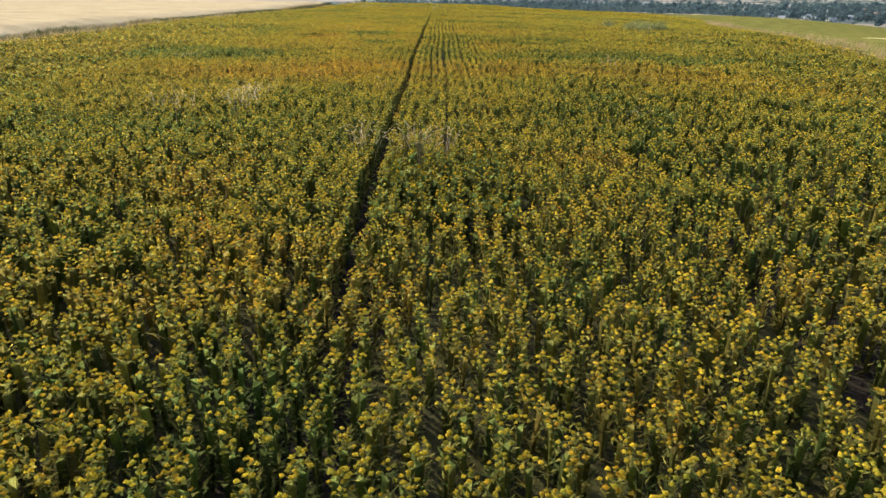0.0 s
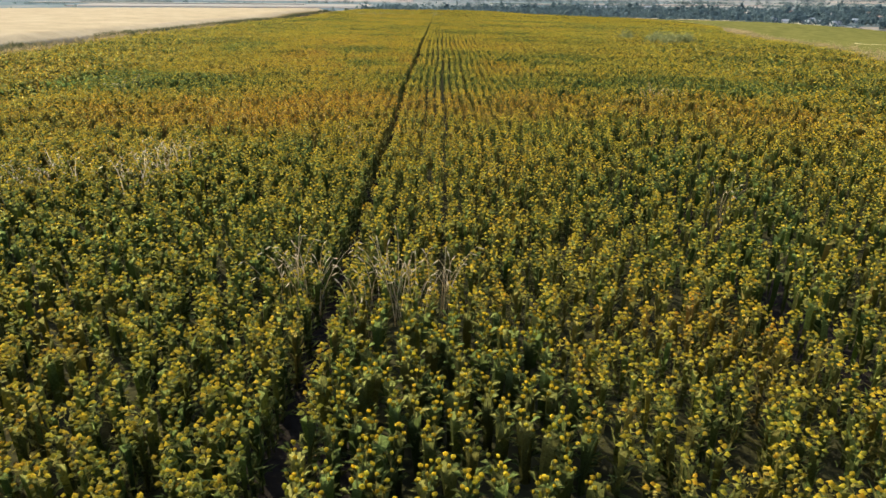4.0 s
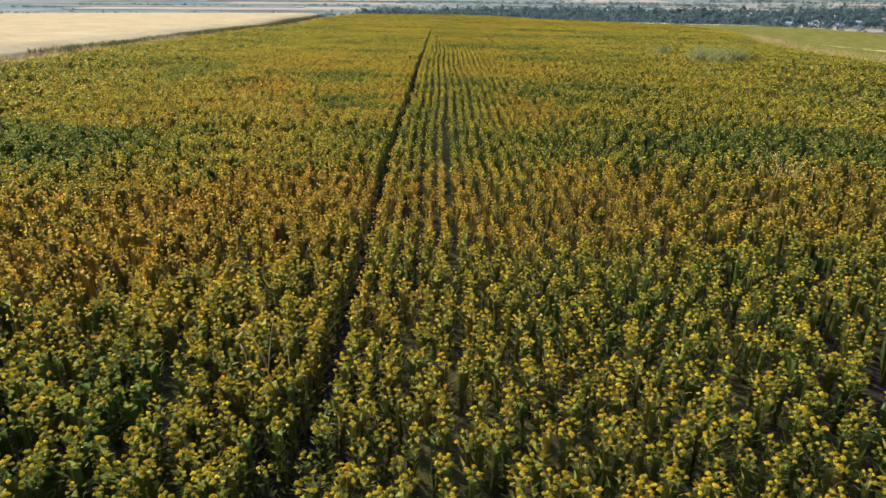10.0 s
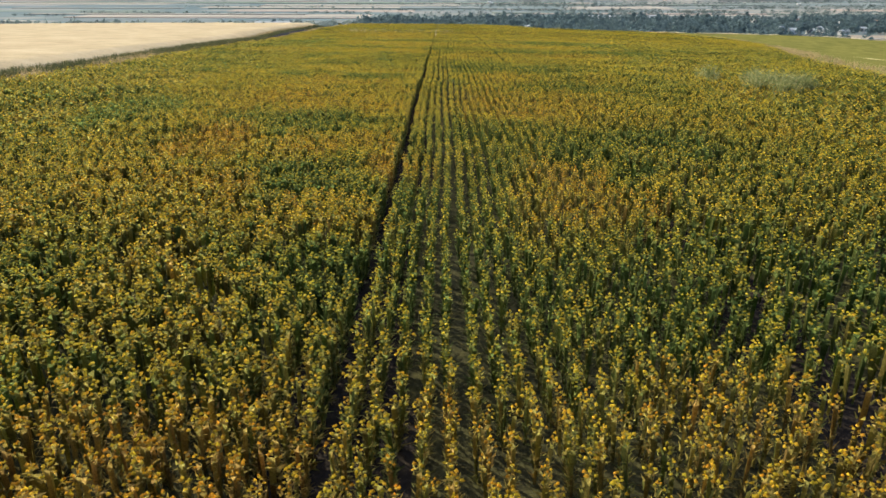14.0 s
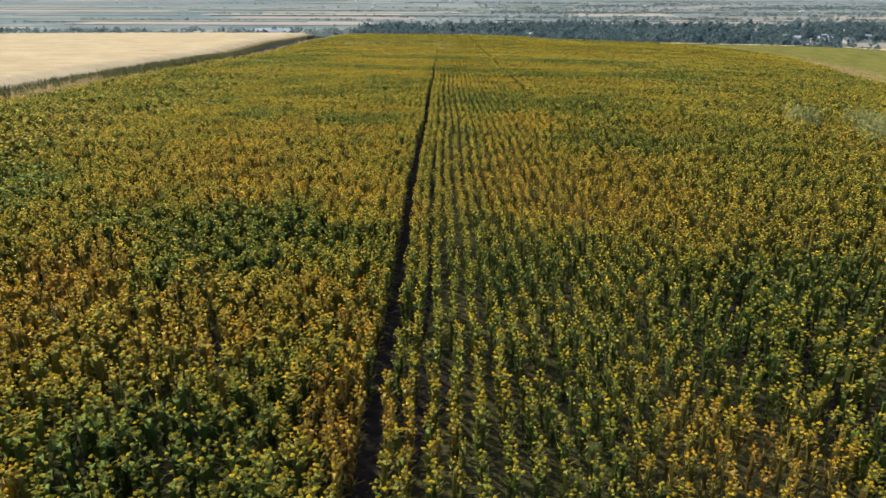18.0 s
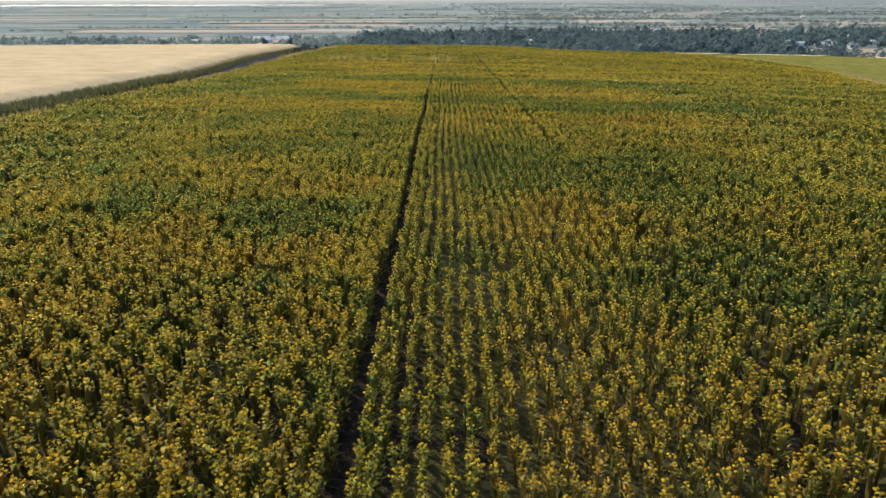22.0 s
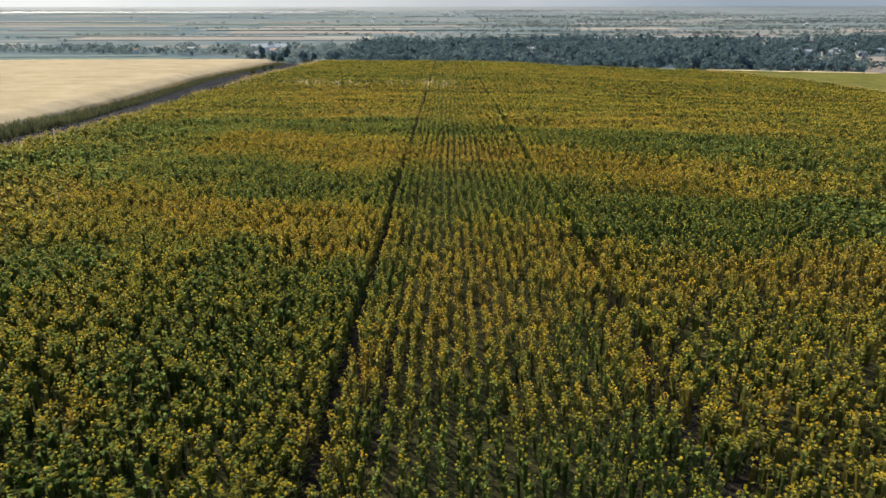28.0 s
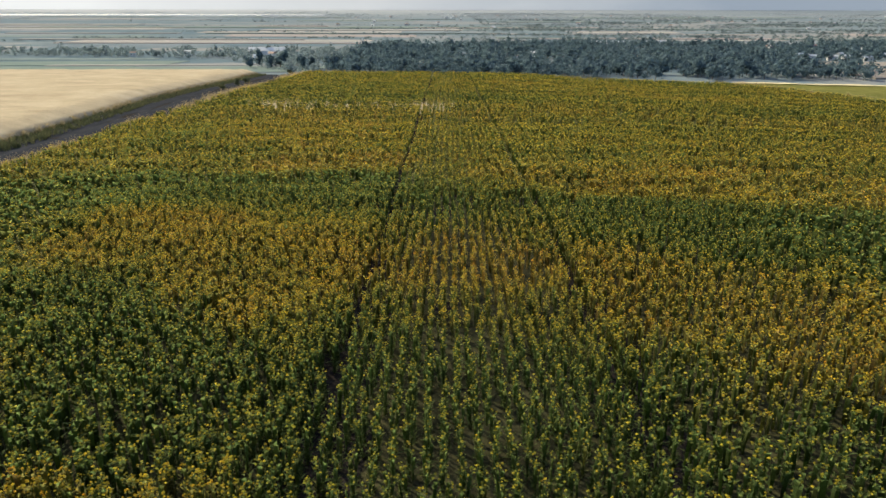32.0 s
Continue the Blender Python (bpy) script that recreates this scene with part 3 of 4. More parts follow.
DRIFTS_J = [(-4.4, 83.1, 2.1, 1.2, -0.4), (0.3, 83.3, 2.3, 1.3, -0.4), (10.2, 83.4, 4.8, 2, 0.4), (-6.5, 84.6, 1.7, 1.5, -0.4), (9.6, 84.8, 2.9, 2.7, 0.45), (-9.7, 85.1, 2.3, 3.4, -0.35), (-6.3, 85.1, 2, 1.5, -0.45),
            (7.4, 85.9, 2.2, 2.1, 0.3), (-6.9, 86, 1.2, 1.7, -0.45), (-15.1, 87.1, 2.2, 2.6, -0.3), (4.6, 87.1, 1, 2.3, 0.4), (5.7, 88.3, 2.2, 2.3, 0.3), (-3.8, 88.4, 2.9, 3.4, 0.3), (-3.2, 88.4, 1.7, 3.4, 0.5),
            (0.9, 88.8, 2.5, 2.2, 0.5), (8.8, 90.3, 3.6, 1.4, -0.3), (-8.1, 91.3, 3, 2.4, 0.4), (10.4, 91.8, 6.4, 2.4, -0.45), (9, 94, 5.5, 2.4, -0.45)]
DRIFTS_K = [(-1, 96.5, 5.7, 3.5, -0.35), (-0.7, 96.6, 4.6, 3.3, -0.4), (-12, 97.2, 5, 3.2, -0.4), (-9.9, 97.5, 5.1, 3, -0.45), (11.7, 98, 5.2, 2.7, 0.45), (13.1, 99.3, 8.2, 3.7, 0.4), (2.9, 99.8, 4.1, 2.4, 0.25),
            (-4.9, 103.3, 3.5, 2.7, 0.35), (-7.7, 113.1, 5.2, 5.7, 0.3)]
DRIFTS = DRIFTS_A + DRIFTS_B + DRIFTS_C + DRIFTS_D + DRIFTS_E + DRIFTS_F + DRIFTS_G + DRIFTS_H + DRIFTS_I + DRIFTS_J + DRIFTS_K


def ripeness(x, y):
    """From 0, green and leafy, to 1, orange-brown and dry."""
    wx = x + 1.3 * (vnoise(x, y, 2.6, 31) - 0.5) + 0.9 * (vnoise(x, y, 0.7, 32) - 0.5)
    wy = y + 1.3 * (vnoise(x, y, 2.4, 33) - 0.5) + 0.9 * (vnoise(x, y, 0.6, 34) - 0.5)
    total, weight, cover = np.zeros(len(x)), np.full(len(x), 1e-6), np.zeros(len(x))
    for px, py, rx, ry, amp in DRIFTS:
        w = 1 - sstep(0.45, 1.6, np.abs((wx - px) / rx) ** 2.6 + np.abs((wy - py) / ry) ** 2.6)
        cover = np.maximum(cover, w)
        w = w / math.sqrt(rx * ry)
        total, weight = total + w * amp, weight + w
    far = sstep(100, 125, y)
    r = 0.41 - 0.08 * (1 - sstep(19, 23, y)) - 0.05 * sstep(34, 42, y) - 0.09 * sstep(58, 70, y) + 0.09 * sstep(94, 108, y)
    r = r + 0.16 * (vnoise(x, y * 1.5, 9, 35) - 0.5) + 0.20 * (vnoise(x, y, 2.2, 36) - 0.5) + 0.16 * (vnoise(x, y, 0.6, 37) - 0.5)
    r = r + far * 0.3 * (vnoise(x * 0.35, y, 7, 38) - 0.5)
    return np.clip(r + 0.68 * cover * total / weight, 0, 1)


def track_x(y):
    return -1.06 - 0.0042 * y + 0.04 * np.sin(y * 0.35)


def spread_rows(u, y):
    """Rows lean away from the two wheel tracks and from one wide gap."""
    push = lambda c, w: w * np.sign(u - c) * np.exp(-((u - c) / 0.28) ** 2)
    return (push(0.0, 0.082) * sstep(6.3, 8.2, y) * (1 - 0.35 * sstep(12, 16, y) * (1 - sstep(30, 40, y))) * (1 - 0.4 * sstep(62, 84, y) * (1 - sstep(100, 112, y))) + push(5.1, 0.085) * sstep(48, 66, y)
            + push(1.25, 0.025) * (1 - sstep(30, 45, y)) * sstep(12, 18, y) + push(2.1, 0.012) * (1 - sstep(50, 70, y)))


def gone(x, y, rng):
    """Bare spots in the rows."""
    return rng.random(len(x)) < 0.03 + 0.5 * sstep(0.80, 0.92, vnoise(x * 1.6, y, 0.5, 42)) + 0.15 * sstep(0.78, 0.95, vnoise(x, y, 1.7, 43))


def stand(x, y, rng):
    """The height of the plants."""
    n = len(x)
    return CROP_H * (0.85 + 0.16 * vnoise(x, y, 3.0, 44) + 0.13 * vnoise(x * 0.6, y, 0.8, 45) + 0.16 * (rng.random(n) - 0.5) + 0.20 * sstep(60, 90, y) * (vnoise(x * 0.3, y, 1.3, 46) - 0.5))


def head_bits(b, px, py, pz, r, sides, rng):
    a0 = rng.uniform(0, 6.28)
    ring = []
    for k in range(sides):
        w, a = r * rng.uniform(0.75, 1.25), a0 + 6.283 * k / sides
        ring.append((px + w * math.cos(a), py + w * math.sin(a), pz + r * rng.uniform(-0.3, 0.3)))
    tilt = (rng.uniform(-.4, .4) * r, rng.uniform(-.4, .4) * r)
    b.add(ring + [(px + tilt[0], py + tilt[1], pz + r * 1.35)], [(k, (k + 1) % sides, sides) for k in range(sides)], 0)


def leaf_bits(b, px, py, pz, a, long, wide, rise):
    dx, dy = math.cos(a), math.sin(a)
    m = (px + dx * long * 0.5, py + dy * long * 0.5, pz + rise * long)
    t = (px + dx * long, py + dy * long, pz + rise * long * 0.9)
    l, r = (m[0] - dy * wide, m[1] + dx * wide, m[2]), (m[0] + dy * wide, m[1] - dx * wide, m[2])
    b.add([(px, py, pz), r, t, l], [(0, 1, 2), (0, 2, 3)], 1)


def spike_bits(b, px, py, pz, a, long, wide, rise, slot=1):
    """A narrow pointed leaf."""
    f = 1 / math.hypot(1, rise)
    dx, dy, dz = math.cos(a) * f, math.sin(a) * f, rise * f
    sx, sy = -math.sin(a) * wide, math.cos(a) * wide
    b.add([(px + sx, py + sy, pz), (px - sx, py - sy, pz), (px + dx * long, py + dy * long, pz + dz * long)], [(0, 1, 2)], slot)


def nosegay(rng, heads, reach):
    """Where the flower heads of one plant sit: a tight, slightly domed bunch at its top, a late one lower."""
    out = [(0.0, 0.0, 1.0)]
    a0 = rng.uniform(0, 6.28)
    for k in range(1, heads):
        a, r = a0 + 2.4 * k + rng.uniform(-0.3, 0.3), reach * math.sqrt(k / heads) * rng.uniform(0.8, 1.1)
        z = 1.0 - 0.12 * (r / reach) ** 2 - rng.uniform(0, 0.06)
        if k > 5 and rng.random() < 0.25:
            r, z = r * 1.25, rng.uniform(0.76, 0.86)
        out.append((r * math.cos(a), r * math.sin(a), z))
    return out


def body_bits(b, rng, sides, rings):
    """The close-set leaves of one plant, grown into an uneven upright column."""
    ring, turn = [], rng.uniform(0, 6.28)
    for z, r in rings:
        ring.append([(r * w * math.cos(a), r * w * math.sin(a), z + rng.uniform(-0.05, 0.05))
                     for a, w in ((turn + 6.283 * k / sides + rng.uniform(-0.4, 0.4), rng.uniform(0.6, 1.35)) for k in range(sides))])
    for lo, hi in zip(ring, ring[1:]):
        for k in range(sides):
            j = (k + 1) % sides
            b.add([lo[k], lo[j], hi[j], hi[k]], [(0, 1, 2), (0, 2, 3)], 1)


def near_plant(rng, heads):
    """One plant, 1 m high: an upright leafy stem that branches into a bunch of flower heads among pale bracts."""
    b = Bits()
    b.add([(0.009, 0, 0), (-0.004, 0.008, 0), (-0.004, -0.008, 0), (0, 0, 0.95)], [(0, 1, 3), (1, 2, 3), (2, 0, 3)], 2)
    body_bits(b, rng, 3, ((0.06, 0.012), (0.5, 0.025), (0.84, 0.034)))
    for k in range(9):
        a, r = 2.4 * k + rng.uniform(-0.3, 0.3), rng.uniform(0.010, 0.030)
        spike_bits(b, r * math.cos(a), r * math.sin(a), 0.08 + 0.068 * k, a, rng.uniform(0.09, 0.15), rng.uniform(0.015, 0.024), rng.uniform(1.0, 3.0))
    for px, py, z in nosegay(rng, heads, 0.080 if heads > 5 else 0.070):
        head_bits(b, px, py, z, rng.uniform(0.018, 0.025), 4, rng)
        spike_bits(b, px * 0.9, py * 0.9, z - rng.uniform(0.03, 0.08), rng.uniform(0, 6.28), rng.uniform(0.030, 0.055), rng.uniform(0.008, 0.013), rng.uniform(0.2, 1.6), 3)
    for k in range(22):
        t = 0.93 - 0.62 * rng.random() ** 1.25
        a, r = rng.uniform(0, 6.28), rng.uniform(0.012, 0.06)
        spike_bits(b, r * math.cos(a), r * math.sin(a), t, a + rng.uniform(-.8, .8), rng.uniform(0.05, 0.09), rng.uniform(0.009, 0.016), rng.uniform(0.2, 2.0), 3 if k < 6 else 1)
    for k in range(8):
        a = rng.uniform(0, 6.28)
        spike_bits(b, 0.01 * math.cos(a), 0.01 * math.sin(a), rng.uniform(0.08, 0.45), a, rng.uniform(0.10, 0.16), rng.uniform(0.014, 0.022), rng.uniform(-0.1, 1.0))
    return b.proto()


def mid_plant(rng, heads, leaves=9):
    b = Bits()
    body_bits(b, rng, 3, ((0.08, 0.016), (0.5, 0.029), (0.86, 0.036)))
    for px, py, z in nosegay(rng, heads, 0.09):
        head_bits(b, px, py, z, rng.uniform(0.018, 0.026), 3, rng)
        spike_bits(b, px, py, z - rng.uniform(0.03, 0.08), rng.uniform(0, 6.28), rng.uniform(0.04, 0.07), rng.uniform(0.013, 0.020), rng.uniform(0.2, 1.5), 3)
    for k in range(leaves):
        a = rng.uniform(0, 6.28)
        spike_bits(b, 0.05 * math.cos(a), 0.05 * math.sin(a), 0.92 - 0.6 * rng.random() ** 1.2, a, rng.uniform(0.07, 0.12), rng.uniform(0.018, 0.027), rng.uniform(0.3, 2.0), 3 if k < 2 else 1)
    return b.proto()


def far_clump(rng, heads, leaves=6):
    b = Bits()
    body_bits(b, rng, 3, ((0.3, 0.035), (0.88, 0.060)))
    for px, py, z in nosegay(rng, heads, 0.11):
        head_bits(b, px, py, z, rng.uniform(0.022, 0.033), 3, rng)
    for k in range(leaves):
        a = rng.uniform(0, 6.28)
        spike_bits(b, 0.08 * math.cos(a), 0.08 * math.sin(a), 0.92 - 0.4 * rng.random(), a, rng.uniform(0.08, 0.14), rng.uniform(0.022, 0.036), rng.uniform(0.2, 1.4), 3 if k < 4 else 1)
    return b.proto()


def row_grid(x0, x1, y0, y1, row, gap, seed):
    """Plants in rows that run beside the wheel track."""
    r = np.random.default_rng(seed)
    us = np.arange(round((x0 + 1) / row) * row + row / 2, x1 + 2, row)
    ys = np.arange(y0, y1, gap)
    u, y = np.meshgrid(us, ys, indexing="ij")
    u, y = u.ravel(), y.ravel()
    y = y + r.uniform(-gap / 2, gap / 2, len(y))
    # sown straight beside the track, uneven further off
    stray = 0.020 + 0.008 * sstep(50, 70, y) + 0.036 * (1 - sstep(22, 28, y)) * sstep(0.2, 0.8, np.abs(u)) + 0.050 * sstep(0.3, 1.2, -u) + 0.030 * sstep(3.0, 4.5, u) * (1 - 0.6 * sstep(60, 80, y))
    return track_x(y) + u + spread_rows(u, y) + r.normal(0, 1, len(y)) * stray, y, r


def plant_out(name, protos_few, protos_many, x, y, rng, wide, label):
    ripe = ripeness(x, y)
    n = len(x)
    few = rng.random(n) > 0.15 + 0.9 * sstep(0.04, 0.32, ripe)
    pick = np.where(few, rng.integers(0, len(protos_few), n), len(protos_few) + rng.integers(0, len(protos_many), n))
    h = stand(x, y, rng)
    size = np.stack([rng.uniform(0.85, 1.2, n) * wide * (0.95 - 0.13 * sstep(18, 26, y) * sstep(-0.1, 0.3, x - track_x(y)) * (1 - sstep(4.0, 5.0, x - track_x(y)))) * (1.08 - 0.16 * sstep(0.5, 0.8, ripe)), h], -1)
    return tagged(scatter(name, protos_few + protos_many, pick, x, y, land(x, y) - 0.02, size, rng.uniform(0, 6.28, n),
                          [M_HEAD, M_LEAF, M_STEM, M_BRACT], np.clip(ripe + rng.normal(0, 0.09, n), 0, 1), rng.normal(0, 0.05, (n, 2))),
                  label, "safflower", kind="stuff")


RP = np.random.default_rng(11)
NEAR_FEW, NEAR_MANY = [near_plant(RP, k) for k in (2, 3, 4, 4)], [near_plant(RP, k) for k in (5, 6, 6, 7, 8)]
MID_FEW, MID_MANY = [mid_plant(RP, k, 8) for k in (2, 2, 3)], [mid_plant(RP, k, 6) for k in (5, 5, 6)]
FAR_FEW, FAR_MANY = [far_clump(RP, k, 5) for k in (1, 2, 2)], [far_clump(RP, k, 5) for k in (3, 4, 4)]
LAST_FEW, LAST_MANY = [far_clump(RP, k, 3) for k in (1, 2)], [far_clump(RP, k, 4) for k in (3, 4)]
CORE, WIDE = 4.2, 12.0
SINGLE = (-0.95, 1.2, 8.8, 12.4)  # the stretch where plants are things of their own

x, y, r = row_grid(-CORE, CORE, 1.8, 90, 0.25, 0.18, 61)
core = (np.abs(x - 0.3) + r.normal(0, 0.5, len(x)) < CORE - 0.6) & (y + r.normal(0, 1.5, len(x)) < 88)
ok = ~gone(x, y, r) & core
own = (x > SINGLE[0]) & (x < SINGLE[1]) & (y > SINGLE[2]) & (y < SINGLE[3])
OWN_X, OWN_Y = x[ok & own], y[ok & own]
ok &= ~own
plant_out("safflower_crop", NEAR_FEW, NEAR_MANY, x[ok], y[ok], r, 1.0, "yellow and orange safflower in bloom, sown in rows")

x, y, r = row_grid(-WIDE - 2, WIDE + 2, 1.8, 103, 0.25, 0.21, 62)
ok = ~gone(x, y, r) & ((np.abs(x - 0.3) + r.normal(0, 0.5, len(x)) > CORE - 0.6) | (y + r.normal(0, 1.5, len(x)) > 88)) & (np.abs(x) + 2.2 * (vnoise(x, y, 2.5, 77) - 0.5) + r.normal(0, 0.5, len(x)) < WIDE - 1.2) & (y + r.normal(0, 2.0, len(x)) < 98) & (np.abs(x) < 0.7 * y + 3)
plant_out("safflower_crop", MID_FEW, MID_MANY, x[ok], y[ok], r, 1.05, "yellow-green safflower rows with ripe orange patches")

# sown twice over west of the wheel track, with no gaps between its rows
x, y, r = row_grid(-WIDE - 2, 0, 1.8, 98, 0.25, 0.34, 64)
x = x + r.uniform(-0.125, 0.125, len(x))
ok = (x > -WIDE - 1.5 * (vnoise(x, y, 2.5, 77) - 0.5)) & (x - track_x(y) < -0.34 - 0.3 * vnoise(x, y, 1.5, 78)) & (np.abs(x) < 0.7 * y + 3)
plant_out("safflower_crop", MID_FEW, MID_MANY, x[ok], y[ok], r, 1.0, "close stand of safflower filling the rows")

x, y, r = row_grid(LEFT_EDGE - 2, 74, -9, 176.5, 0.28, 0.34, 63)
ok = (x > left_edge(y) + 0.2 * (vnoise(x, y, 2, 52) - 0.5)) & (x < right_edge(y)) & ((np.abs(x) + 2.2 * (vnoise(x, y, 2.5, 77) - 0.5) + r.normal(0, 0.5, len(x)) > WIDE - 1.7) | (y + r.normal(0, 2.0, len(x)) > 98) | (np.abs(x) > np.maximum(0.7 * y + 3, (CORE - 0.6) * (y > 1.8))))
ok &= ~((y > 118) & (r.random(len(x)) < 0.45))
ok &= r.random(len(x)) > 0.06 + 0.2 * (x > 13)
u = x - track_x(y)
ok &= ~((np.abs(u) < 0.08) | ((np.abs(u - 5.1) < 0.12) & (y > 60)))
last = y > 106
plant_out("safflower_crop", FAR_FEW, FAR_MANY, x[ok & ~last], y[ok & ~last], r, 1.25, "safflower turning olive and gold towards the field edge")
plant_out("safflower_crop", LAST_FEW, LAST_MANY, x[ok & last], y[ok & last], r, 1.4, "distant safflower along the crest of the hill")


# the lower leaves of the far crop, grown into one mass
M_MASS, nt, b = nodes_of("shade_dark_leaf_mass", 0.9, 0.05)
# leaf colour lowered to that of leaves in shade
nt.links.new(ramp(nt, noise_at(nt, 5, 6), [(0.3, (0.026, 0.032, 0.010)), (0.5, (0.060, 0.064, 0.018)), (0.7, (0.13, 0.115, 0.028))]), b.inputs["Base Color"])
bump(nt, b, noise_at(nt, 7, 5), 1.0, 0.12)


def under(name, a, c, y0, y1=176.6, rise=0.17, mat=M_MASS):
    """A sheet from edge a to edge c, functions of y."""
    ys = np.arange(y0, y1, 0.7)
    n = int(np.max(c(ys) - a(ys)) / 0.7) + 2
    t = np.linspace(0, 1, n)[:, None]
    x = a(ys)[None] * (1 - t) + c(ys)[None] * t
    y = np.broadcast_to(ys[None], x.shape)
    z = land(x, y) + rise + 0.26 * (vnoise(x, y, 1.1, 55) - 0.5) + 0.12 * (vnoise(x, y, 0.9, 56) - 0.5)
    i = (np.arange(n - 1)[:, None] * len(ys) + np.arange(len(ys) - 1)[None]).ravel()
    z[0], z[-1], z[:, -1] = z[0] - 0.3, z[-1] - 0.3, z[:, -1] - 0.3
    v = np.stack([x, y, z], -1).reshape(-1, 3)
    me = mesh_of(name, v, np.stack([i, i + len(ys), i + len(ys) + 1, i + 1], -1), [mat])
    return tagged(new(name, me), "olive lower foliage under the safflower heads, darkened as in shade", "foliage", kind="stuff")


def fringe(y):
    """How the far foliage and the low weeds reach into one another."""
    return 3.0 * (vnoise(y, 0 * y, 2.3, 57) - 0.5) + 3.0 * (vnoise(y, 0 * y, 8.0, 58) - 0.5)


def beside_track(c, y):
    return c + 0.0042 * (40 - y)


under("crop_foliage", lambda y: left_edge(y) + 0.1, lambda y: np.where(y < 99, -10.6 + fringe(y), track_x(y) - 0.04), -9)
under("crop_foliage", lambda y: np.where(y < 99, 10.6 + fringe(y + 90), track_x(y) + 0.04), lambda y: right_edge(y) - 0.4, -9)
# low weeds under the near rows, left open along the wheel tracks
# weed colour darkened to stand in for the shade between rows
M_LOW = plain("shade_dark_low_weeds", (0.019, 0.019, 0.012), (0.056, 0.054, 0.024), 6.0, 0.95, 0.03, (1, 1, 1), 0.08)
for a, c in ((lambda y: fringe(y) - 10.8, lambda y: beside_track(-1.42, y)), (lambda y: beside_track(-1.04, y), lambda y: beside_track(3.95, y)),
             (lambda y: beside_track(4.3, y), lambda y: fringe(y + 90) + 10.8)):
    under("shade_dark_low_weeds", a, c, -9, 99, 0.12, M_LOW)

# ---- grass standing in the crop ----
REEDS = blade_protos(6, 14, 0.22, 1.0, 0.024, R5, 0.10)
x, y = strewn(2600, 11.0, 19.5, 48, 63, 71)
q = ((x - 14.6) / 2.2) ** 2 + ((y - 56) / 4.0) ** 2 + 0.8 * (vnoise(x, y, 1.6, 72) - 0.5)
k = (q < 0.9) & (vnoise(x, y, 0.8, 79) > 0.45)
grass("tall_grass", x[k], y[k], 1.15, REEDS, M_REED, "tall grey-green grass clump standing in the crop", "grass")
x, y = strewn(120, -16, 1, 126.8, 129.6, 73)
k = vnoise(x, y, 0.8, 74) > 0.42
grass("straw_tufts", x[k], y[k], 0.98, TUFTS, M_STRAW, "pale straw tufts in a line across the crop", "dry grass")
x, y = strewn(230, -7.2, -4.7, 17.2, 20.4, 75)
k = vnoise(x, y, 1.2, 76) > 0.45
grass("straw_tufts", x[k], y[k], 0.98, blade_protos(5, 4, 0.12, 1.0, 0.006, R5, 0.10), M_STRAW, "thin pale wild grass showing over the crop", "dry grass")


def stalk_mesh(rng, tall):
    """A bent dry stalk: a thin three-sided tube through a curve. Also where its ear hangs."""
    bend, a = rng.uniform(0.10, 0.45) * tall, rng.uniform(0, 6.28)
    pts = [(math.cos(a) * bend * t ** 2.2, math.sin(a) * bend * t ** 2.2, tall * (t - 0.10 * t ** 4)) for t in (0, 0.35, 0.6, 0.8, 0.93, 1.0)]
    bm, rings = bmesh.new(), []
    for k, p in enumerate(pts):
        w = 0.0046 * (1 - 0.5 * k / 5)
        rings.append([bm.verts.new((p[0] + w * math.cos(c), p[1] + w * math.sin(c), p[2])) for c in (0, 2.1, 4.2)])
    for lo, hi in zip(rings, rings[1:]):
        for k in range(3):
            bm.faces.new((lo[k], lo[(k + 1) % 3], hi[(k + 1) % 3], hi[k]))
    me = bpy.data.meshes.new("stalk")
    bm.to_mesh(me)
    bm.free()
    me.materials.append(M_STRAW)
    bm = bmesh.new()
    bmesh.ops.create_icosphere(bm, subdivisions=1, radius=1)
    d = Vector((math.cos(a) * 0.8, math.sin(a) * 0.8, -0.35 if bend > 0.2 * tall else 0.7)).normalized()
    turn = d.to_track_quat("Z", "Y").to_matrix().to_4x4()
    bmesh.ops.transform(bm, verts=bm.verts, matrix=Matrix.Translation(Vector(pts[-1]) + d * 0.045) @ turn @ Matrix.Diagonal((0.0062, 0.0062, 0.045, 1)))
    ear = bpy.data.meshes.new("ear")
    bm.to_mesh(ear)
    bm.free()
    ear.materials.append(M_STRAW)
    return me, ear


R9 = random.Random(9)
STALKS = [stalk_mesh(R9, t) for t in (0.8, 0.9, 0.95, 1.0, 1.05, 1.1, 0.85)]


def dry_tuft(x, y, count, spread, rng, label):
    base = new("dry_grass_tuft")
    base.location = (x, y, float(land(x, y)) - 0.02)
    for _ in range(count):
        me, ear = rng.choice(STALKS)
        st = new("stalk", me)
        st.parent = base
        a, r = rng.uniform(0, 6.28), spread * rng.random() ** 0.7
        st.matrix_basis = pose(r * math.cos(a), r * math.sin(a), 0, rng.uniform(-9, 9), rng.uniform(-9, 9), rng.uniform(0, 360)) @ Matrix.Scale(rng.uniform(0.85, 1.08), 4)
        new("ear", ear).parent = st
    return tagged(base, label, "dry grass", "dry grass tufts in the crop")


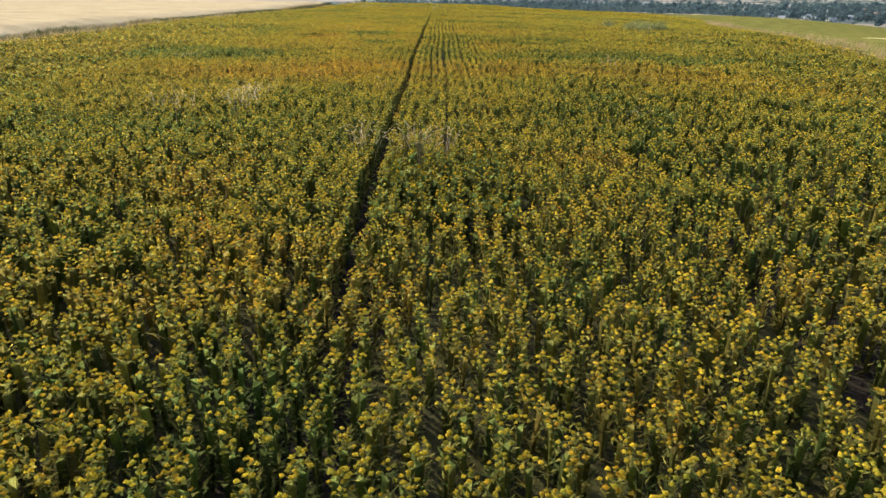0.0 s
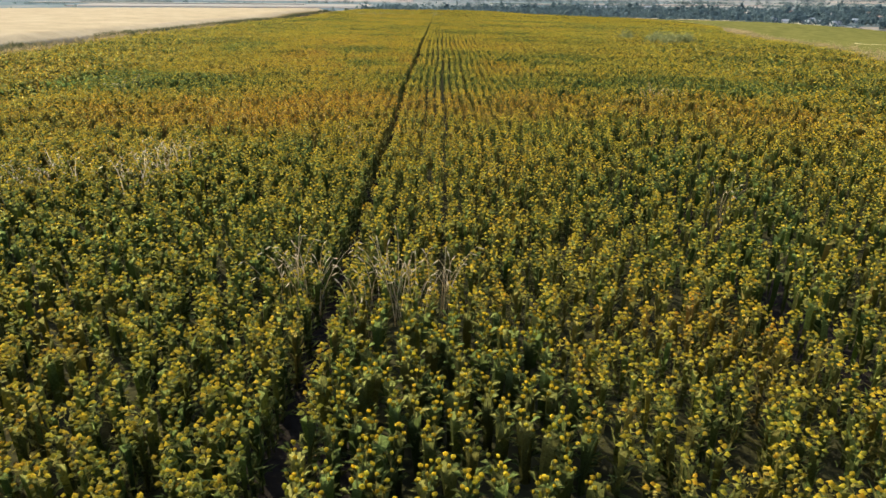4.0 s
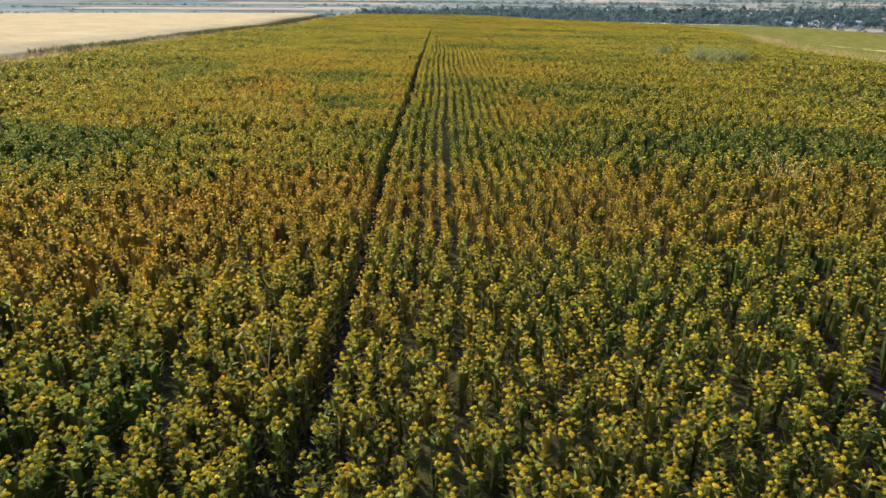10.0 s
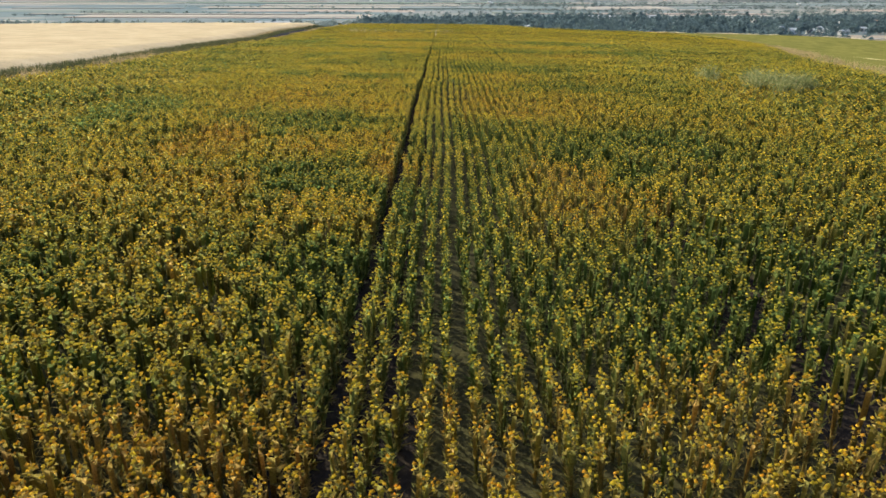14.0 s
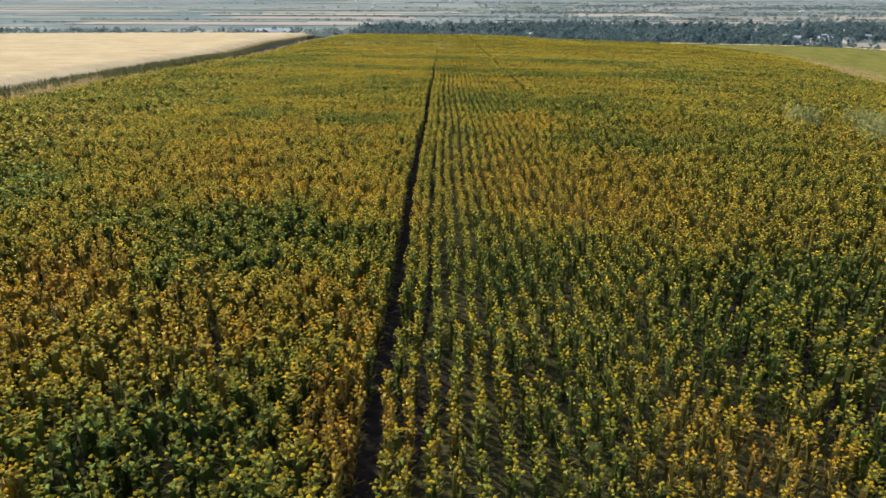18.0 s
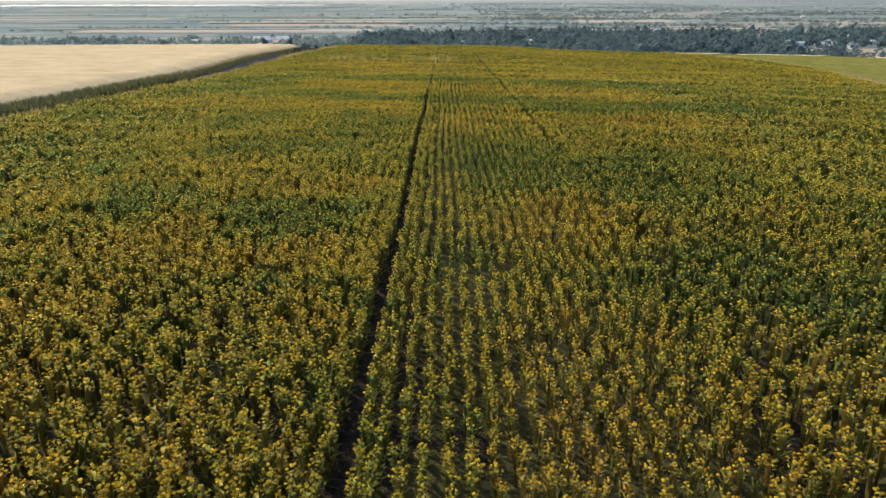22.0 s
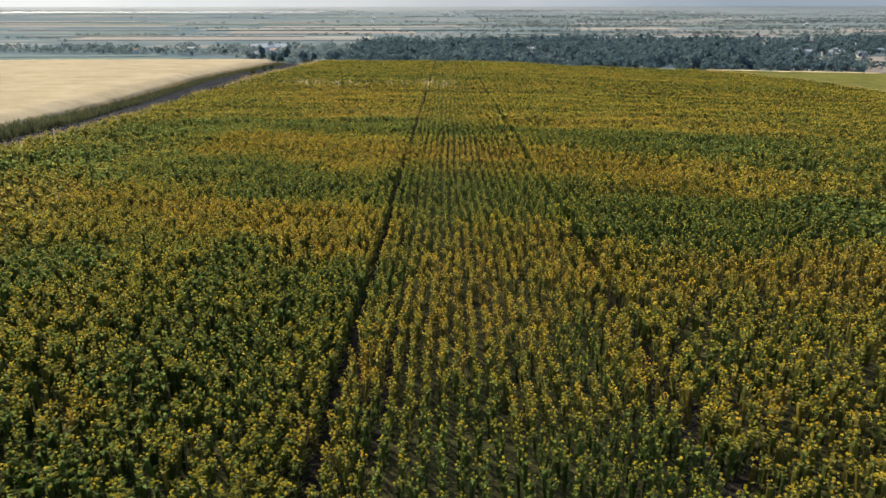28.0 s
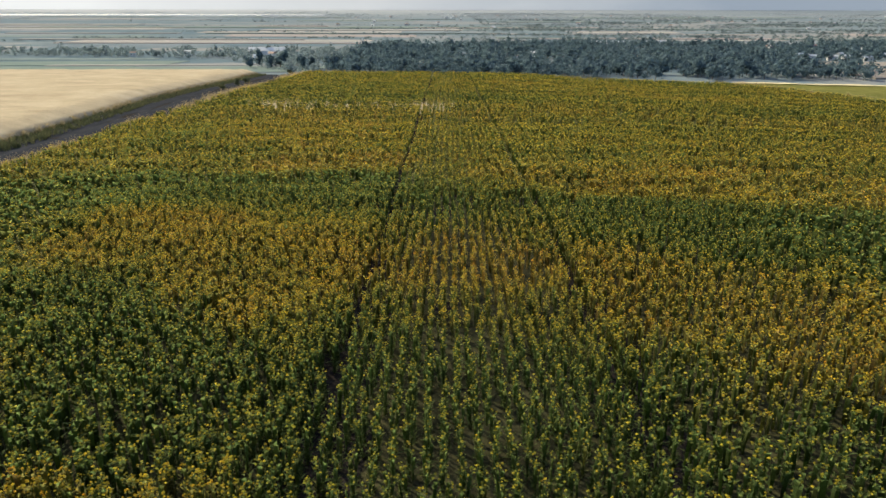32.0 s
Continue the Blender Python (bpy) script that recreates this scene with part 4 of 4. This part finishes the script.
for tx, ty, count, spread in ((-1.55, 13.35, 34, 0.22), (-0.55, 13.6, 14, 0.2), (-0.25, 13.0, 26, 0.22), (0.1, 13.2, 16, 0.2), (-0.75, 12.9, 10, 0.18),
                              (6.4, 27.6, 22, 0.35), (6.9, 27.9, 12, 0.3), (-1.7, 20.3, 8, 0.2), (4.7, 17.0, 7, 0.12), (-9.8, 28.0, 14, 0.3)):
    dry_tuft(tx, ty, count, spread, R9, "bent straw-coloured wild wheat stalks rising from the crop")


# ---- single safflower plants beside the wheel track ----
def bits_mesh(name, bits, mat):
    v, f, _ = bits.proto()
    return mesh_of(name, v, f, [mat])


def single_plant(rng, heads):
    base = new("safflower_plant")
    b = Bits()
    ring = lambda z, w: [(w * math.cos(c), w * math.sin(c), z) for c in (0, 1.57, 3.14, 4.71)]
    b.add(ring(0, 0.008) + ring(0.9, 0.004), [(k, (k + 1) % 4, 4 + k) for k in range(4)] + [((k + 1) % 4, 4 + (k + 1) % 4, 4 + k) for k in range(4)], 0)
    spots = []
    for k in range(heads):
        a, r = rng.uniform(0, 6.28), (0.01 if k == 0 else rng.uniform(0.035, 0.08))
        z = 1.0 if k == 0 else rng.uniform(0.86, 0.97)
        p = (r * math.cos(a), r * math.sin(a), z)
        spots.append(p)
        w = 0.004
        b.add([(w, 0, z - 0.28), (-w, w, z - 0.28), (-w, -w, z - 0.28), (p[0], p[1], z - 0.03)], [(0, 1, 3), (1, 2, 3), (2, 0, 3)], 0)
    st = new("stem", bits_mesh("stem", b, M_STEM1))
    st.parent = base
    b = Bits()
    body_bits(b, rng, 5, ((0.06, 0.03), (0.5, 0.045), (0.84, 0.055)))
    new("foliage", bits_mesh("foliage", b, M_LEAF1)).parent = base
    for k in range(18):
        b = Bits()
        t, a = 0.14 + 0.78 * rng.random() ** 0.75, rng.uniform(0, 6.28)
        leaf_bits(b, 0.035 * math.cos(a), 0.035 * math.sin(a), t, a, rng.uniform(0.06, 0.10), rng.uniform(0.010, 0.016), rng.uniform(0.2, 1.4))
        new("leaf", bits_mesh("leaf", b, M_LEAF1)).parent = base
    for p in spots:
        r = rng.uniform(0.014, 0.021)
        bm = bmesh.new()
        bmesh.ops.create_icosphere(bm, subdivisions=1, radius=r)
        for vert in bm.verts:
            vert.co *= rng.uniform(0.8, 1.2)
        bmesh.ops.translate(bm, verts=bm.verts, vec=p)
        hd = part("flower_head", bm, M_HEAD1, base)
        bm = bmesh.new()
        bmesh.ops.create_cone(bm, segments=6, radius1=0.006, radius2=r * 0.95, depth=r * 1.6, cap_ends=True)
        bmesh.ops.translate(bm, verts=bm.verts, vec=(p[0], p[1], p[2] - r * 1.25))
        part("bulb", bm, M_BRACT1, hd, "green spiny flower base")
    return tagged(base, "safflower plant with yellow heads beside the wheel track", "safflower", "safflower plants beside the wheel track")


SINGLES = [single_plant(R9, k) for k in (5, 5, 6, 6, 7)]
for k, (px, py) in enumerate(zip(OWN_X.tolist(), OWN_Y.tolist())):
    s = CROP_H * R9.uniform(0.88, 1.08)
    m = pose(px, py, float(land(px, py)) - 0.02, R9.uniform(-4, 4), R9.uniform(-4, 4), R9.uniform(0, 360))
    ob = SINGLES[k] if k < 5 else copy_thing(R9.choice(SINGLES), m)
    ob.matrix_basis = m @ Matrix.Diagonal((R9.uniform(0.9, 1.1), R9.uniform(0.9, 1.1), s, 1))

# ---- the plain: fields, water, woods ----
def plot(name, x0, x1, y0, y1, skew, mat, label, rise=0.4):
    """A thin field slab on the plain."""
    bm = bmesh.new()
    z = VALLEY + rise
    c = [(x0, y0), (x1, y0 + skew), (x1 + skew * 0.4, y1 + skew), (x0 + skew * 0.4, y1)]
    lo, hi = [bm.verts.new((*p, VALLEY - 0.3)) for p in c], [bm.verts.new((*p, z)) for p in c]
    bm.faces.new(hi)
    for k in range(4):
        bm.faces.new((lo[k], lo[(k + 1) % 4], hi[(k + 1) % 4], hi[k]))
    me = bpy.data.meshes.new(name)
    bm.to_mesh(me)
    bm.free()
    me.materials.append(mat)
    return tagged(new(name, me), label, "field", kind="structure")


R8 = random.Random(8)
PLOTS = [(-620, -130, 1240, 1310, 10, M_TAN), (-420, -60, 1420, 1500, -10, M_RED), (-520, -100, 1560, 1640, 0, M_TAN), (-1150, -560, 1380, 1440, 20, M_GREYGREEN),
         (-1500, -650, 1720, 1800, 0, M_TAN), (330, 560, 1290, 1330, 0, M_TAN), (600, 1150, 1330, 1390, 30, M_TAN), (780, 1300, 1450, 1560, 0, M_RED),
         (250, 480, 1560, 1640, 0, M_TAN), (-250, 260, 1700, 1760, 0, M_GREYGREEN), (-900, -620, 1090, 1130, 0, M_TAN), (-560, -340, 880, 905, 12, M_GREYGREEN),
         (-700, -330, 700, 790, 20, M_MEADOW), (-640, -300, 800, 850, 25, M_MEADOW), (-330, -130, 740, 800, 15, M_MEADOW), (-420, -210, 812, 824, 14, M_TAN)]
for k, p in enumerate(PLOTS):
    plot("valley_field", *p, "flat strip field far off on the plain, haze in its colour", 0.15 + 0.03 * k)
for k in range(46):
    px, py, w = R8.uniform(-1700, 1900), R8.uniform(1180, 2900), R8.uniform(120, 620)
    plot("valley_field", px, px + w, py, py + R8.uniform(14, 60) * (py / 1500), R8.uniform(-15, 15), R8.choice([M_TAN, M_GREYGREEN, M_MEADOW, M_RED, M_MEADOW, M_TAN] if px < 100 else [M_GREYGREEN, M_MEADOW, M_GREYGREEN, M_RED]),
         "flat strip field far off on the plain, haze in its colour", 0.7 + 0.02 * k)
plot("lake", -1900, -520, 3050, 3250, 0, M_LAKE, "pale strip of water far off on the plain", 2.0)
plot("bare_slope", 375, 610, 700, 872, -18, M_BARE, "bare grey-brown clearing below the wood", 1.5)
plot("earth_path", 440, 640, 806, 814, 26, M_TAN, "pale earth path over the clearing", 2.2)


def crown_protos(n, rng, leaves=54, slim=1.0):
    """Tree crowns, 1 high: leaf clumps round several boughs, with an uneven outline."""
    out = []
    for _ in range(n):
        b = Bits()
        boughs = [(rng.uniform(-.22, .22) * slim, rng.uniform(-.22, .22) * slim, rng.uniform(0.3, 0.8), rng.uniform(0.14, 0.26)) for _ in range(6)]
        for _ in range(leaves):
            cx, cy, cz, cr = boughs[rng.integers(0, 6)]
            d = rng.normal(0, 1, 3)
            d = d / np.linalg.norm(d)
            p = np.array([cx, cy, cz]) + d * cr * np.array([slim, slim, 1.0])
            u = np.cross(d, rng.normal(0, 1, 3))
            u = u / (np.linalg.norm(u) + 1e-6)
            w, s = np.cross(d, u), rng.uniform(0.08, 0.14)
            b.add([p + u * s, p - u * s * 0.6 + w * s * 0.9, p - u * s * 0.6 - w * s * 0.9], [(0, 1, 2)], 0)
        b.add([(0.02, 0, 0), (-0.01, 0.018, 0), (-0.01, -0.018, 0), (0, 0, 0.6)], [(0, 1, 3), (1, 2, 3), (2, 0, 3)], 1)
        out.append(b.proto())
    return out


RT = np.random.default_rng(17)
CROWNS = crown_protos(8, RT, 42) + crown_protos(3, RT, 36, 0.45)
SMALL_CROWNS = crown_protos(8, RT, 20) + crown_protos(3, RT, 18, 0.45)


def wood(name, x, y, tall, label, seed, leaves, crowns, broad=1.0):
    rng = np.random.default_rng(seed)
    n = len(x)
    pick = np.where(rng.random(n) < 0.86, rng.integers(0, 8, n), rng.integers(8, 11, n))
    h = tall * rng.uniform(0.6, 1.15, n) * np.where(pick > 7, 1.35, 1.0)
    return tagged(scatter(name, crowns, pick, x, y, np.full(n, VALLEY - 0.3), np.stack([h * broad * rng.uniform(0.9, 1.25, n), h], -1), rng.uniform(0, 6.28, n),
                          [leaves, M_BARK]), label, "woodland", kind="stuff")


# plots of the houses that stand in the wood
HOUSES = [(R8.uniform(150, 660), R8.uniform(820, 1080)) for _ in range(13)] + [(R8.uniform(-520, 120), R8.uniform(860, 1010)) for _ in range(8)]


def built_up(x, y):
    """Where houses and their yards keep the trees away."""
    out = np.zeros(len(x), bool)
    for px, py in HOUSES:
        out |= (np.abs(x - px * (y / py)) < 5) & (y > py - 42) & (y < py + 7)
    return out


# the wood along the foot of the hill, thinning to tree lines
x, y = strewn(7600, -620, 900, 690, 1130, 81)
near_line = np.interp(x, [-620, -260, -120, 900], [960, 900, 690, 690])
far_line = np.interp(x, [-620, -260, -100, 200, 900], [1010, 1010, 1090, 1120, 1130]) + 40 * (vnoise(x, y, 90, 83) - 0.5)
clear = (x > 375) & (x < 600) & (y < 880) & (vnoise(x, y, 30, 92) < 0.8)
k = (y > near_line) & (y < far_line) & ~clear & ~built_up(x, y) & (vnoise(x, y, 45, 82) > np.interp(x, [-620, -200, 0], [0.30, 0.28, 0.16]))
west = x < -115
wood("far_wood", x[k & ~west], y[k & ~west], 13.0, "dark wood at the foot of the hill, tinted blue with haze", 84, M_WOOD, CROWNS)
wood("hazy_wood", x[k & west], y[k & west], 9.0, "tree belt between fields, tinted grey-blue with haze", 85, M_WOOD2, CROWNS)
def hedges(count, x0, x1, y0, y1, gap, depth, rng):
    """Points along many broken tree lines that run across the plain."""
    px, py = [], []
    for _ in range(count):
        cx, cy, long = rng.uniform(x0, x1), y0 + (y1 - y0) * rng.uniform(0, 1), rng.uniform(60, 420)
        n = int(long / gap)
        tilt = rng.uniform(-0.12, 0.12)
        t = rng.uniform(-0.5, 0.5, n) * long
        px.append(cx + t)
        py.append(cy + t * tilt + rng.normal(0, depth, n))
    return np.concatenate(px), np.concatenate(py)


x, y = hedges(26, -1200, 1400, 1150, 1900, 7.0, 5.0, RT)
u, v = hedges(34, 100, 1500, 1150, 2000, 8.0, 9.0, RT)
x, y = np.r_[x, u], np.r_[y, v]
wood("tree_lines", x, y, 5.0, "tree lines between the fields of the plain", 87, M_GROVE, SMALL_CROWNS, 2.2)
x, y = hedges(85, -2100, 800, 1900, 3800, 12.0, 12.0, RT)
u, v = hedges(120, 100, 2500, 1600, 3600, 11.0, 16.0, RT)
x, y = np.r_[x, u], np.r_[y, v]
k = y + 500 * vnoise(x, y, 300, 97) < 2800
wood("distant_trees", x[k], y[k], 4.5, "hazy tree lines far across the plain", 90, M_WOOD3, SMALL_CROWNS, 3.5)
wood("farthest_trees", x[~k], y[~k], 4.5, "pale tree lines on the plain, haze put into their colour", 91, M_WOOD4, SMALL_CROWNS, 4.5)
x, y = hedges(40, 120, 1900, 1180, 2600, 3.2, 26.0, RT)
wood("village_trees", x, y, 5.5, "groves round a distant village, tinted grey-blue with haze", 93, M_GROVE, SMALL_CROWNS, 2.2)


def tree(rng, px, py, tall, slim, label):
    base = new("tree")
    base.location = (px, py, VALLEY - 0.2)
    bm = bmesh.new()
    bmesh.ops.create_cone(bm, segments=7, radius1=tall * 0.022, radius2=tall * 0.006, depth=tall * 0.7, cap_ends=True)
    bmesh.ops.translate(bm, verts=bm.verts, vec=(0, 0, tall * 0.35))
    part("trunk", bm, M_BARK, base)
    v, f, m = crown_protos(1, rng, 150, slim)[0]
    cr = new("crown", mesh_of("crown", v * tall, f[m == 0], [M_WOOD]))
    cr.parent = base
    return tagged(base, label, "tree", "trees before the wood")


for _ in range(46):
    px = float(RT.uniform(-230, 380))
    tree(RT, px, float(RT.uniform(712, 745)) + max(0, -px * 0.4), float(RT.uniform(9, 17)), float(RT.choice([0.5, 1.0, 1.1])),
         "dark broadleaf tree standing before the wood")


def house(px, py, w, d, h, wall, roof, turn, label):
    base = new("house")
    base.matrix_basis = pose(px, py, VALLEY - 0.1, 0, 0, turn)
    bm = bmesh.new()
    bmesh.ops.create_cube(bm, size=1, matrix=Matrix.Translation((0, 0, h / 2)) @ Matrix.Diagonal((w, d, h, 1)))
    part("wall", bm, wall, base)
    bm = bmesh.new()
    a, e, r = w / 2 + 0.4, d / 2 + 0.5, h + d * 0.28
    pts = [bm.verts.new(p) for p in ((-a, -e, h), (a, -e, h), (a, e, h), (-a, e, h), (-a, 0, r), (a, 0, r))]
    for q in ((0, 1, 5, 4), (2, 3, 4, 5), (1, 2, 5), (3, 0, 4), (3, 2, 1, 0)):
        bm.faces.new([pts[k] for k in q])
    part("roof", bm, roof, base)
    for s in (-0.25, 0.25):
        bm = bmesh.new()
        bmesh.ops.create_cube(bm, size=1, matrix=Matrix.Translation((s * w, -d / 2 - 0.03, h * 0.55)) @ Matrix.Diagonal((w * 0.14, 0.1, h * 0.3, 1)))
        part("window", bm, M_GLASS, base)
    return tagged(base, label, "house", "houses on the plain")


for px, py in HOUSES:
    house(px, py, R9.uniform(6, 10), R9.uniform(5, 7), R9.uniform(4, 6.5), R9.choice([M_WHITE, M_WHITE, M_GREYWALL]), R9.choice([M_ROOF, M_METALROOF]), R9.uniform(-40, 40),
          "small plastered house with a pitched roof among trees")
for k in range(5):
    house(400 + 19 * k + R9.uniform(-4, 4), 884 + R9.uniform(0, 24), R9.uniform(7, 11), 7, R9.uniform(4, 7), M_WHITE, M_METALROOF, R9.uniform(-20, 20), "white house at the edge of the clearing")
for _ in range(52):
    px, py = R9.uniform(-400, 2300), R9.uniform(1750, 3100)
    house(px, py, R9.uniform(5, 10), R9.uniform(5, 7), R9.uniform(3, 5), R9.choice([M_WHITE, M_GREYWALL, M_GREYWALL]), R9.choice([M_METALROOF, M_ROOF]), R9.uniform(-30, 30),
          "pale house of a distant town on the plain")
for px, py, w in ((-225, 965, 44), (232, 1120, 60), (300, 1125, 34)):
    house(px, py, w, 14, 6, M_WHITE, M_METALROOF, R9.uniform(-4, 4), "long white farm shed with a metal roof")


def tower(px, py, tall, wide, label):
    base = new("white_tower")
    base.location = (px, py, VALLEY - 0.2)
    bm = bmesh.new()
    bmesh.ops.create_cone(bm, segments=12, radius1=wide, radius2=wide * 0.8, depth=tall, cap_ends=True)
    bmesh.ops.translate(bm, verts=bm.verts, vec=(0, 0, tall / 2))
    part("shaft", bm, M_WHITE, base)
    bm = bmesh.new()
    bmesh.ops.create_cone(bm, segments=12, radius1=wide * 1.4, radius2=wide * 0.3, depth=tall * 0.16, cap_ends=True)
    bmesh.ops.translate(bm, verts=bm.verts, vec=(0, 0, tall * 1.07))
    part("cap", bm, M_GREYWALL, base)
    return tagged(base, label, "tower")


tower(-113, 1020, 15, 1.1, "slim white tower rising from the wood")
tower(474, 905, 13, 0.7, "slim white tower beside the clearing")
tower(405, 985, 11, 2.6, "broad white tower among the trees")


def bush(px, py, tall, rng):
    base = new("bush")
    base.location = (px, py, float(land(px, py)) - 0.05)
    v, f, m = crown_protos(1, rng, 160, 1.3)[0]
    cr = new("foliage", mesh_of("foliage", v * tall, f[m == 0], [M_WEED]))
    cr.parent = base
    bm = bmesh.new()
    bmesh.ops.create_cone(bm, segments=6, radius1=0.04, radius2=0.015, depth=tall * 0.6, cap_ends=True)
    bmesh.ops.translate(bm, verts=bm.verts, vec=(0, 0, tall * 0.3))
    part("stem", bm, M_BARK, base)
    return tagged(base, "dark scrubby bush beside the dirt track", "bush", "bushes along the dirt track")


for px, py, tall in ((-24.4, 150, 0.9), (-24.2, 155, 1.0), (-22.5, 176, 1.0), (-31.2, 177, 0.7), (-24.3, 34, 1.1), (-24.6, 37, 0.9), (-18.5, 177, 0.9), (-24.5, 160, 1.0)):
    bush(px, py, tall, RT)


# ---- hills closing the plain, made to glow in place of haze ----
M_HAZE_GLOW, nt, b = nodes_of("far_haze_glow", 1.0, 0.0)
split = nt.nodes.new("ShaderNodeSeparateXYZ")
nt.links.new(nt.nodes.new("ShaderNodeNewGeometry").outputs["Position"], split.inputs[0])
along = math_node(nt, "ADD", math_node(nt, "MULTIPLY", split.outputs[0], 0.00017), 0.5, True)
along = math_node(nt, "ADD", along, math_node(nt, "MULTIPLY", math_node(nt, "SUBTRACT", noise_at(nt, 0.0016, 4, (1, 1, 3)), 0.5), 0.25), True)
# emitted haze tone, brighter on the sun's side
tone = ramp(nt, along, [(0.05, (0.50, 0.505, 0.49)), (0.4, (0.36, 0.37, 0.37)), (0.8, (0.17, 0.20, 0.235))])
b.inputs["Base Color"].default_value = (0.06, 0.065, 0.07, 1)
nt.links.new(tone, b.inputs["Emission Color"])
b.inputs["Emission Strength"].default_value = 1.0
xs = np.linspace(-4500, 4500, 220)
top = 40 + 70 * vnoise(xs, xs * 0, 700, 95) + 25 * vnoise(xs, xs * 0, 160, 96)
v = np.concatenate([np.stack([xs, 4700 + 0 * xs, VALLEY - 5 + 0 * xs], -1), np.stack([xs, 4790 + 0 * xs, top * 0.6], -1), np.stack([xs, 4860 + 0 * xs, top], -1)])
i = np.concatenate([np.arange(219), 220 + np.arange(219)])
tagged(new("far_hills", mesh_of("far_hills", v, np.stack([i, i + 1, i + 221, i + 220], -1), [M_HAZE_GLOW], smooth=True)), "pale blue hills beyond the plain, haze glowing from their material", "hills", kind="structure")
